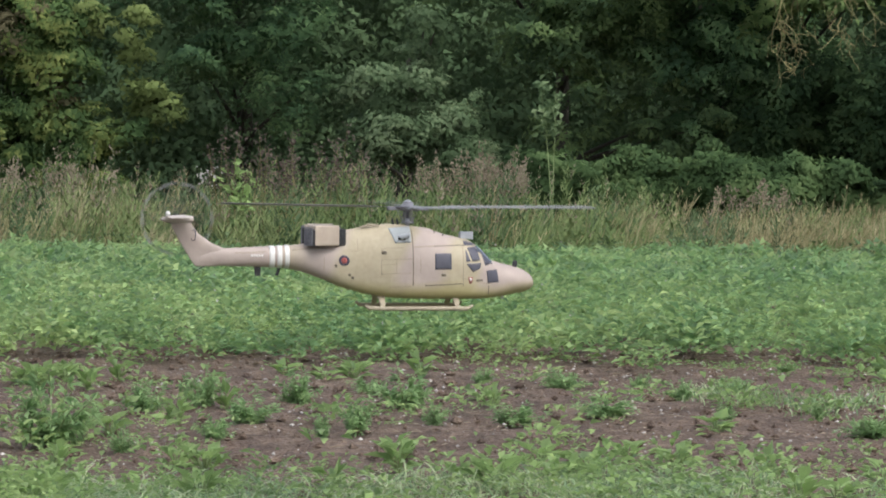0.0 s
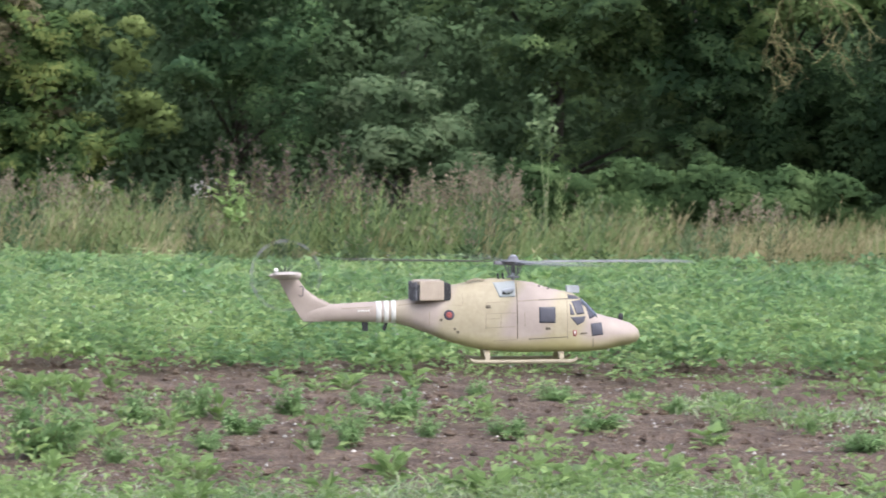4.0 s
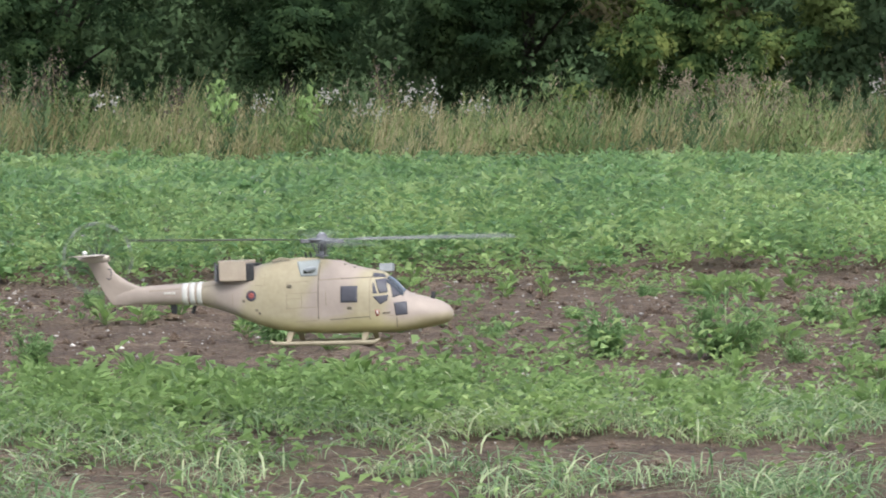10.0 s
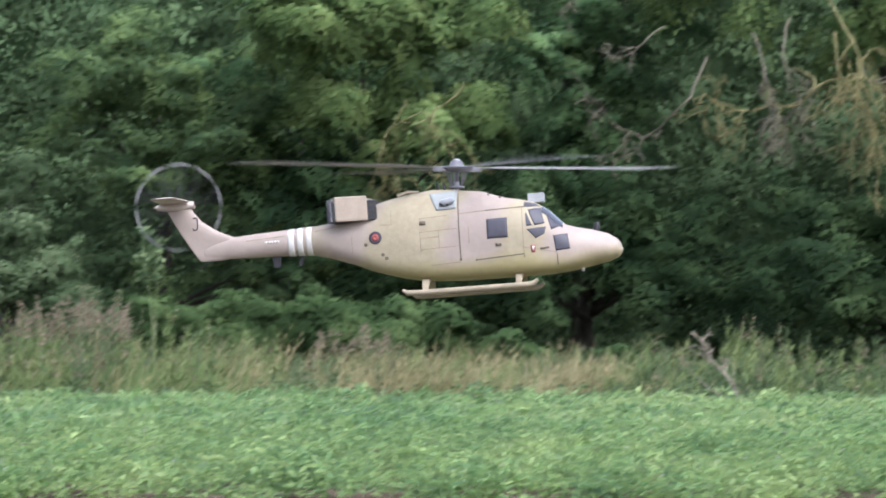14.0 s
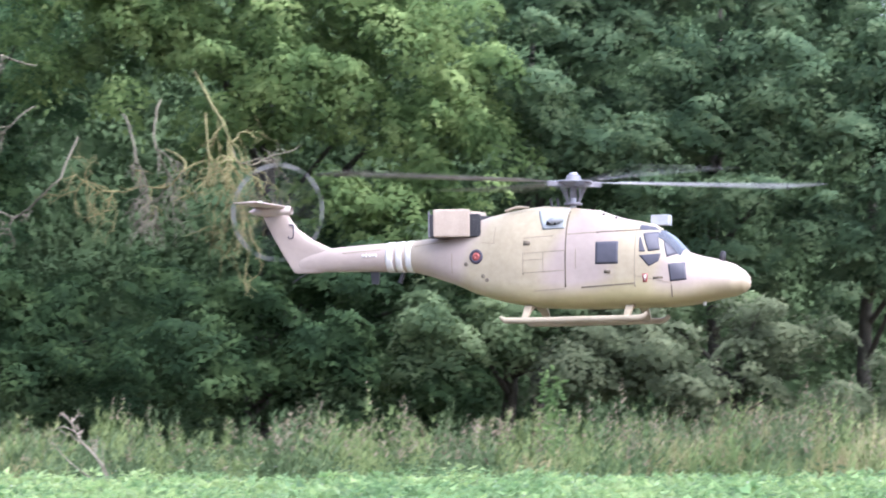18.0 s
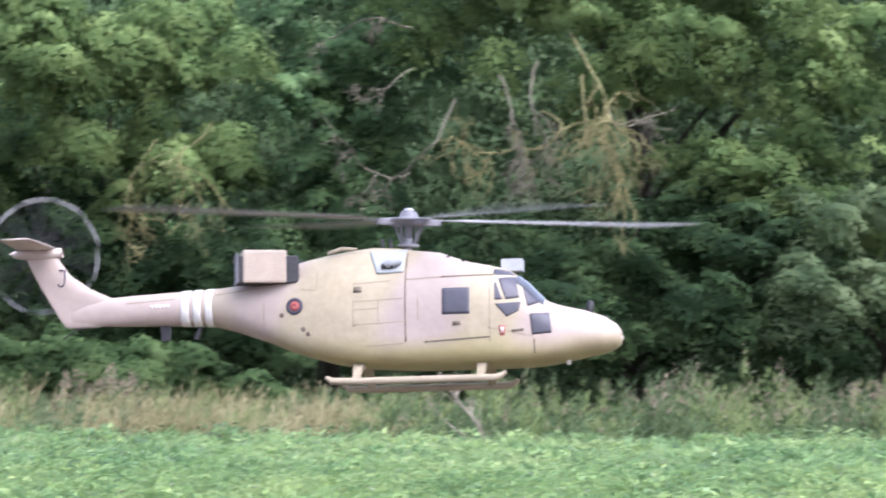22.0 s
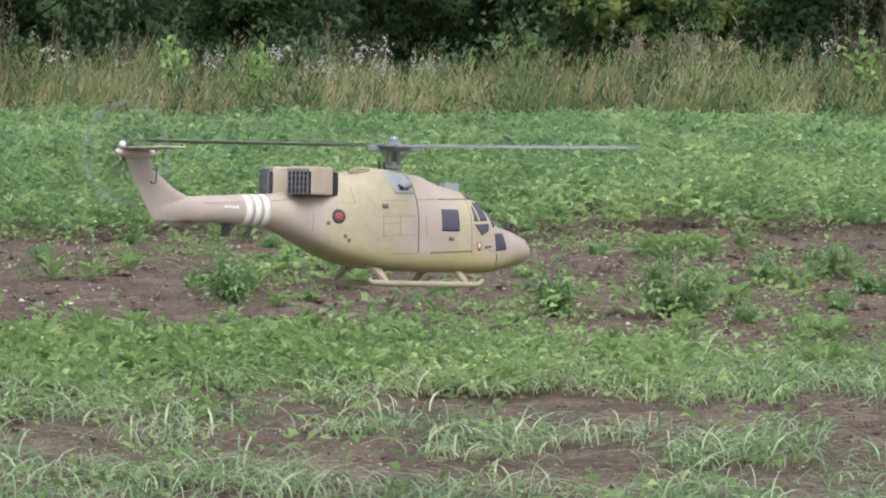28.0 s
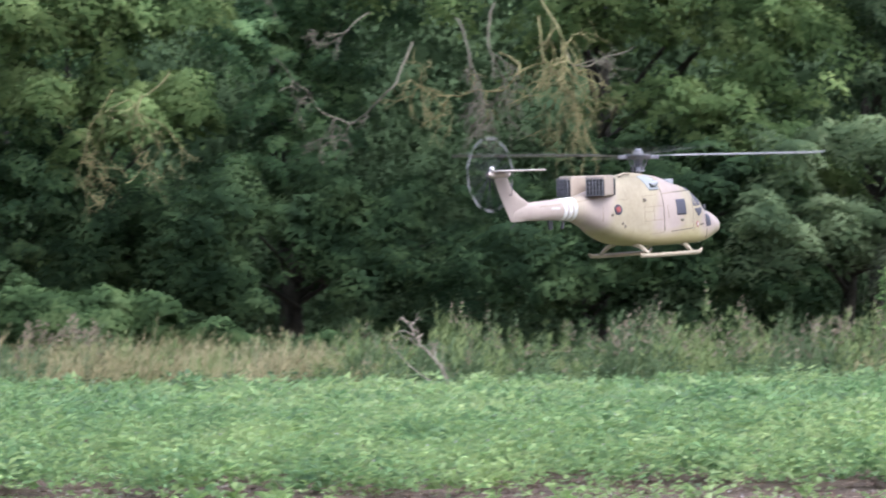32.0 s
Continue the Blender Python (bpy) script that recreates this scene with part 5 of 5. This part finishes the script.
def build_helicopter():
    heli = thing("helicopter", "sand and pink camouflaged radio-controlled model helicopter hovering", "helicopter")
    xs = np.unique(np.concatenate([HA[:, 0], np.linspace(-428, 250, 90)]))
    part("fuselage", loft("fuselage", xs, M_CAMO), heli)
    # fin: stacked aerofoil sections
    fin = [(-12, -392, -426, 2), (-10, -380, -431, 5), (-2, -366, -437, 6.5), (6, -358, -442, 7), (14, -357, -447, 7.5), (19, -362, -450, 8), (26, -378, -454, 8), (36, -400, -460, 8), (53, -424, -469, 7.5), (69, -436, -477, 7), (80, -440, -482, 6.5)]
    t = np.linspace(0, 2 * np.pi, 24, endpoint=False)
    P = np.array([np.stack([(a + b) / 2 + (a - b) / 2 * np.cos(t), w * np.sin(t) * (0.62 + 0.38 * np.cos(t)), np.full(24, z)], 1) for z, a, b, w in fin])
    part("fin", grid_mesh("fin", np.concatenate([np.repeat(P[0].mean(0)[None], 24, 0)[None], P, np.repeat(P[-1].mean(0)[None], 24, 0)[None]]), M_CAMO, True), heli)
    u = np.linspace(0, 1, 15)
    P = np.array([np.stack([np.full(20, -496 + 62 * q), 10 * math.sin(math.pi * min(0.97, 0.08 + 0.75 * q)) ** 0.6 * np.cos(np.linspace(0, 6.283, 20, endpoint=False)), 81 + 8.5 * math.sin(math.pi * min(0.97, 0.08 + 0.75 * q)) ** 0.6 * np.sin(np.linspace(0, 6.283, 20, endpoint=False))], 1) for q in u])
    bullet = part("fin_top_fairing", grid_mesh("fin_top_fairing", P, M_CREAM, True), heli)
    # half tailplane to starboard
    t = np.linspace(0, 2 * np.pi, 20, endpoint=False)
    P = np.array([np.stack([a + c * np.cos(t), np.full(20, y), 87 + w * np.sin(t) * (0.65 + 0.35 * np.cos(t))], 1) for y, a, c, w in ((4, -466, 25, 3.4), (-30, -466, 24, 3.2), (-70, -467, 22, 2.8), (-101, -468, 20, 2.4), (-106, -468, 17, 1.2))])
    ends = [np.repeat(P[k].mean(0)[None], 20, 0)[None] for k in (0, -1)]
    part("tailplane", grid_mesh("tailplane", np.concatenate([ends[0], P, ends[1]]), M_CREAM, True), heli)
    bm = bmesh.new()
    bmesh.ops.create_uvsphere(bm, u_segments=14, v_segments=9, radius=5 * S)
    me = bpy.data.meshes.new("beacon")
    bm.to_mesh(me)
    bm.free()
    me.materials.append(M_WHITE)
    part("beacon", me, bullet, "white tail beacon").location = Vector((-484, 0, 92)) * S
    part("tail_light", tube_mesh("tail_light", [(-494, -3, 82), (-500, -4, 81)], [1.6, 1.0], M_CREAM), bullet)
    # identity stripes round the boom
    for a, b in ((-284, -273.5), (-268.5, -259), (-253.5, -244.5)):
        part("white_stripe", loft("white_stripe", np.linspace(a, b, 4), M_WHITE, 0.7), heli, "white identity band")
    # roundels, side windows and cockpit panes on both sides
    for side in (-1, 1):
        ring_disc = part("roundel_ring", disc_patch("roundel_ring", -139, 2, 5.5, 10.5, M_NAVY, side), heli, "dark blue ring of roundel")
        part("roundel_centre", disc_patch("roundel_centre", -139, 2, 0.1, 6.0, M_RED, side, 0.8), ring_disc, "red centre of roundel")
        cab = [("cabin_window", (41, 17), (74, 17), (74, -15), (41, -15)), ("roof_window", (101, 41), (119, 38), (126, 32), (101, 32)),
               ("door_window", (107, 28), (127, 30), (133, 3), (117, 1)), ("door_quarter_window", (103, 22), (105, 23), (113, 1), (104, 1)),
               ("lower_door_window", (104, -4), (135, -2), (132, -13), (118, -20)), ("windscreen_side", (131, 33), (140, 24), (161, -1), (143, -8)), ("nose_window", (145, -17), (168, -15), (171, -40), (148, -42))]
        for nm, a, b, c, d in cab:
            w = part("window", side_patch("window", (a, b, c, d), M_GLASS, side, 0.25, 9), heli, "dark tinted pane")
            if nm == "cabin_window":
                part("handle", side_patch("handle", ((54, -23), (63, -23), (63, -28), (54, -28)), M_SEAM, side, 1.2, 3), w, "dark door handle")
        # seams: door rail, lower rail, door joints, hatches
        lines = [((-66, 26), (-20, 28), 0.5), ((-3, 29), (40, 31), 0.65), ((40, 31), (104, 33), 0.85), ((-50, -50), (-4, -48), 0.5), ((20, -47), (98, -43), 0.85), ((-3, 71), (-3, -46), 0.9), ((12, 8), (12, -20), 0.5), ((-66, 4), (-4, 6), 0.45), ((-66, -24), (-4, -22), 0.45), ((-66, 6), (-66, -26), 0.7),
                 ((-36, 6), (-36, -24), 0.45), ((98, 33), (98, -48), 0.6), ((150, -46), (150, -64), 0.85), ((96, -32), (150, -44), 0.5), ((-112, 45), (-112, 20), 0.45), ((-112, 20), (-132, 22), 0.45), ((-178, 8), (-178, -20), 0.45), ((-352, 15), (-290, 18), 0.6), ((-240, 21), (-186, 27), 0.6), ((-66, -6), (-36, -5), 0.45)]
        for (x0, z0), (x1, z1), w in lines:
            up = abs(z1 - z0) > abs(x1 - x0)
            q = ((x0 - w, z0), (x0 + w, z0), (x1 + w, z1), (x1 - w, z1)) if up else ((x0, z0 + w), (x1, z1 + w), (x1, z1 - w), (x0, z0 - w))
            part("panel_seam", side_patch("panel_seam", q, M_SEAM if w > 0.8 else M_FAINT, side, 0.5 if w > 0.8 else 0.3, 16), heli)
        for x, z in ((-122, -32), (-128, -26), (-155, -8)):
            part("filler_cap", disc_patch("filler_cap", x, z, 0.1, 3, M_SEAM, side, 0.4), heli)
        part("vent", side_patch("vent", ((-66, 22), (-56, 22), (-56, 15), (-66, 15)), M_SEAM, side, 0.4, 3), heli)
        badge = part("emblem", side_patch("emblem", ((108.5, -30), (117, -30), (115.5, -42), (110, -42)), M_RED, side, 0.5, 4), heli, "small red shield emblem")
        part("emblem_bar", side_patch("emblem_bar", ((110.8, -32), (114.8, -32), (113.8, -39), (111.8, -39)), M_WHITE, side, 0.8, 3), badge, "white device on emblem")
        part("marking_bar", side_patch("marking_bar", ((124, -35), (138, -34), (138, -37), (124, -38)), M_SEAM, side, 0.6, 3), heli)
        for k in range(5):
            part("serial_bar", side_patch("serial_bar", ((-321 + 5 * k, 12), (-317.6 + 5 * k, 12), (-317.6 + 5 * k, 8), (-321 + 5 * k, 8)), M_WHITE, side, 0.4, 3), heli, "small white bar of lettering")
        # exhaust boxes with meshed rear ends, splayed outwards
        at = pose(-154 * S, side * 22 * S, -2 * S, 0, 0, -17 * side)
        boxp = part("exhaust_box", box_mesh("exhaust_box", (-53, -20, 33), (0, 20, 73), M_PINKISH, 3.0), heli, "faded pink exhaust diffuser box")
        boxp.matrix_basis = at
        part("exhaust_core", box_mesh("exhaust_core", (-58, -18.5, 33), (15, 18.5, 66), M_BLACK, 2.0), boxp, "black louvred exhaust core")
        for k in range(6):
            y = -17 + k * 6.8
            part("grille_bar", box_mesh("grille_bar", (-60, y - 0.6, 33), (-58, y + 0.6, 70), M_METAL, 0.2), boxp)
        for k in range(5):
            z = 35 + k * 8.2
            part("grille_bar", box_mesh("grille_bar", (-59.8, -18, z - 0.5), (-58.1, 18, z + 0.5), M_METAL, 0.2), boxp)
        for z in (41, 49, 57):
            part("louvre", box_mesh("louvre", (0, -19, z - 0.8), (15.4, 19, z + 0.8), M_BLACK, 0.3), boxp)
        for x in (5, 10):
            part("louvre", box_mesh("louvre", (x - 0.6, -19, 33), (x + 0.6, 19, 66.4), M_BLACK, 0.3), boxp)
        # skid with upturned ends and two flat legs
        y = side * 62
        skid = part("skid", tube_mesh("skid", [(-99, y, -86), (-92, y, -91), (-60, y, -92), (80, y, -92), (104, y, -92), (111, y, -90), (117, y, -85)], [2.5, 4.2, 4.4, 4.4, 4.4, 3.8, 2.6], M_SAND), heli, "sand-painted landing skid")
        for x in (86, -63):
            bm = bmesh.new()
            vs = []
            for yy, zz, w, h in ((side * 24, -68, 8, 4), (side * 42, -75, 6, 3.4), (y, -91, 4.2, 3)):
                vs.append([bm.verts.new(Vector((x + dx * w, yy, zz + dz * h)) * S) for dx, dz in ((-1, -1), (1, -1), (1, 1), (-1, 1))])
            for a, b in zip(vs, vs[1:]):
                for k in range(4):
                    bm.faces.new((a[k], a[(k + 1) % 4], b[(k + 1) % 4], b[k]))
            bm.faces.new(vs[-1])
            bm.faces.new(vs[0][::-1])
            bmesh.ops.recalc_face_normals(bm, faces=bm.faces)
            bmesh.ops.bevel(bm, geom=bm.edges[:], offset=0.8 * S, segments=2, affect="EDGES")
            me = bpy.data.meshes.new("skid_leg")
            bm.to_mesh(me)
            bm.free()
            me.materials.append(M_SAND)
            part("skid_leg", me, skid)
        # grey patch and intake by the mast
        part("grey_patch", side_patch("grey_patch", ((-50, 66), (-5, 69), (-6, 38), (-38, 37)), M_PRIMER, side, 0.9, 10), heli, "pale grey primer patch")
        scoop = part("intake", tube_mesh("intake", [(-30, side * 44, 48), (-24, side * 47, 49), (-14, side * 46, 51), (-10, side * 42, 52)], [4, 6, 6, 3], M_GREY), heli, "grey rounded intake fairing")
        part("intake_mouth", tube_mesh("intake_mouth", [(-32, side * 46, 46.5), (-18, side * 48, 46.5)], [3.5, 3.0], M_BLACK), scoop)
        # front panes of the windscreen
        yy, xx = np.meshgrid(np.linspace(2.5, 40, 9) * side, np.linspace(0, 1, 9), indexing="ij")
        x = 128 + 32 * xx - 0.0 * yy
        P = np.stack([x, yy, hull_top(x, yy) + 0.9], -1)
        part("windscreen", grid_mesh("windscreen", P, M_FRONT), heli, "glossy windscreen pane")
    # small fittings
    part("air_filter_box", box_mesh("air_filter_box", (104, 12, 42), (130, 34, 57), M_GREY, 1.2), heli, "light grey box on cockpit roof")
    part("nose_aerial", tube_mesh("nose_aerial", [(211, -4, -14), (212, -4, -8), (213, -4, -1), (213.4, -4, 1)], [4.4, 5.0, 4.4, 3.0], M_BLACK), heli, "short black nose aerial")
    part("nose_lamp", tube_mesh("nose_lamp", [(247, 0, -44), (250.8, 0, -44.5), (251.5, 0, -44.5)], [3.2, 2.8, 0.8], M_CREAM, 16), heli, "pale nose lamp")
    part("belly_lamp", tube_mesh("belly_lamp", [(186, -8, -68), (186, -8, -75)], [3, 2.5], M_WHITE), heli)
    part("belly_blade_aerial", box_mesh("belly_blade_aerial", (-313, -2, -31), (-299, 2, -11), M_BLACK, 0.6, (-304, 0.75)), heli, "black blade aerial under boom")
    part("belly_whip", tube_mesh("belly_whip", [(-262, 0, -13), (-268, 0, -30)], [3, 3.6], M_BLACK), heli, "black stub aerial under boom")
    part("tail_bumper", tube_mesh("tail_bumper", [(-405, 0, -9), (-420, 0, -16), (-434, 0, -25)], [1.2, 0.9, 0.7], M_BLACK), heli)
    part("roof_strake", tube_mesh("roof_strake", [(-102, -18, 67), (-85, -18, 72), (-66, -20, 71)], [2.2, 2.6, 1.6], M_SAND), heli)
    for x in (44, 62):
        part("cowl_hole", tube_mesh("cowl_hole", [(x, -20, float(hull_top(x, -20)) - 1), (x, -20.4, float(hull_top(x, -20)) + 0.8)], [2.2, 2.0], M_BLACK), heli)
    for k in range(2):
        part("cowl_aerial", tube_mesh("cowl_aerial", [(-26 - 10 * k, -6, 70), (-28 - 10 * k, -6, 84)], [2.4, 1.8], M_BLACK), heli)
    # code letter J on the fin, one stroke with a serif and a hook
    for side in (-1, 1):
        stroke = [(-7, 59.5), (-0.8, 59.5), (0, 58.7), (0, 44.5), (-1.4, 41), (-4.4, 39.3), (-7.3, 40.3), (-8.6, 43.5)]
        pts = []
        for dx, z in stroke:
            x = -430 + dx if side < 0 else -440 - dx
            mid, half = -438 - (z - 48) * 0.75, 26 - (z - 48) * 0.3
            q = np.clip((x - mid) / half, -0.95, 0.95)
            pts.append((x, side * (7.6 * math.sqrt(1 - q * q) * (0.62 + 0.38 * q) + 0.5), z))
        part("code_letter", tube_mesh("code_letter", pts, [0.95] * len(pts), M_NAVY, 8), heli, "dark letter J on fin")
    # main rotor: mast, swashplate, head, four blades
    rotor = part("main_rotor", tube_mesh("main_rotor", [(0, 0, -42), (0, 0, -6), (0, 0, -3), (0, 0, 1), (0, 0, 3), (0, 0, 5), (0, 0, 6), (0, 0, 13), (0, 0, 14)], [4, 4, 14, 24, 28, 26, 12, 9, 2], M_METAL, 18), heli, "dark rotor head with linkages")
    part("mast", tube_mesh("mast", [(0, 0, -40), (0, 0, -20)], [4.4, 4.4], M_MAST, 14), rotor, "bright metal mast")
    part("swashplate", tube_mesh("swashplate", [(0, 0, -31), (0, 0, -30), (0, 0, -27), (0, 0, -26)], [6, 13, 13, 6], M_METAL, 18), rotor)
    part("crown", tube_mesh("crown", [(0, 0, 12), (0, 0, 13), (0, 0, 16), (0, 0, 17)], [4, 6.5, 6, 2], M_MAST, 12), rotor, "pale cap on rotor head")
    for k in range(4):
        a = k * 90
        turn = pose(0, 0, 0, 0, 0, a)
        arm = part("blade_grip", box_mesh("blade_grip", (9, -5, -4), (42, 5, 4), M_METAL, 1.5), rotor)
        arm.matrix_basis = turn
        rod = part("pitch_rod", tube_mesh("pitch_rod", [(9, 4, -27), (22, 9, -2)], [1.3, 1.2], M_METAL), rotor)
        rod.matrix_basis = turn
        link = part("scissor_link", box_mesh("scissor_link", (8, -1.4, -24), (10, 1.4, -3), M_METAL, 0.6, (13, 0.7)), rotor)
        link.matrix_basis = pose(0, 0, 0, 0, 0, a + 45)
        sec = np.array([(1, 0), (0.6, 0.1), (0, 0.14), (-0.6, 0.1), (-1, 0.0), (-0.6, -0.08), (0, -0.12), (0.6, -0.08)])
        P = np.array([[(x, -s * c + o, t * c * 0.95 + 3 + 0.00002 * x * x) for s, t in sec] for x, c, o in ((40, 5, 0), (62, 6, 0), (80, 12.5, 3), (330, 12.5, 3), (372, 12.5, 3), (376, 9, 3))])
        ends = [np.repeat(P[j].mean(0)[None], 8, 0)[None] for j in (0, -1)]
        blade = part("rotor_blade", grid_mesh("rotor_blade", np.concatenate([ends[0], P, ends[1]]), M_BLADE_DARK, True), rotor, "grey rotor blade")
        blade.matrix_basis = turn @ pose(0, 0, 0, 9, 0, 0)
    # tail rotor on the port side of the fin
    tail = part("tail_rotor", mesh_np("tail_rotor", *tubes([[(np.array((0, q, 0)) * S, w * S) for q, w in ((-12, 4), (-3, 4), (-2, 8), (4, 8), (5, 3))]], 14), M_METAL, True), heli, "metal tail rotor hub")
    for k in range(10):
        turn = pose(0, 0, 0, 0, 36 * k, 0)
        for nm, x0, x1, mat in (("tail_blade", 6, 66, M_BLACK), ("tail_blade_tip", 66, 73, M_TIP)):
            me = box_mesh(nm, (x0, -0.9, -8 if mat is M_TIP else -1.8), (x1, 0.9, 8 if mat is M_TIP else 1.8), mat, 0.6)
            ob = part(nm, me, tail, "pale painted blade tip" if mat is M_TIP else "")
            ob.matrix_basis = turn @ pose(0, 0, 0, 8, 0, 0)
    return heli, rotor, tail


HELI, ROTOR, TAIL = build_helicopter()


ROTOR_T = (0, 4, 8, 10, 12, 14, 17, 18, 19, 20, 21, 22, 24, 25, 26, 29, 32)
ROTOR_A = (8, 20, 12, 6, 18, 26, 22, 24, 44, 46, 24, 26, 24, 22, 26, 8, 6)   # degrees by which the blades stand off the line of view


def motions():
    walk(HELI, [(t, pose(x, y, z, lean, -nose, yaw)) for t, x, y, z, yaw, nose, lean in HELI_ROWS])
    last = int(32.0 * FPS)
    # the main rotor turns clockwise from below, 87 degrees in a thirtieth of a second; the tail rotor 88
    ts, turn = [q[0] for q in HELI_ROWS], [q[4] + math.degrees(math.atan2(q[1], q[2])) for q in HELI_ROWS]
    # the disc stays about level while the hull pitches and leans under it
    rows = []
    for k in range(last + 1):
        t = k / FPS
        nose, lean, swing = (float(np.interp(t, ts, q)) for q in ([r[5] for r in HELI_ROWS], [r[6] for r in HELI_ROWS], turn))
        disc = pose(-5.5 * S, 0, 104 * S, -0.8 * lean, 0.8 * nose + 0.5, 0)
        rows.append((t, disc @ pose(0, 0, 0, 0, 0, (87.0 * k + float(np.interp(t, ROTOR_T, ROTOR_A)) - swing) % 360)))
    walk(ROTOR, rows)
    walk(TAIL, [(k / FPS, pose(-464 * S, 20 * S, 81 * S, 0, (88.0 * k) % 360, 0)) for k in range(last + 1)])


motions()
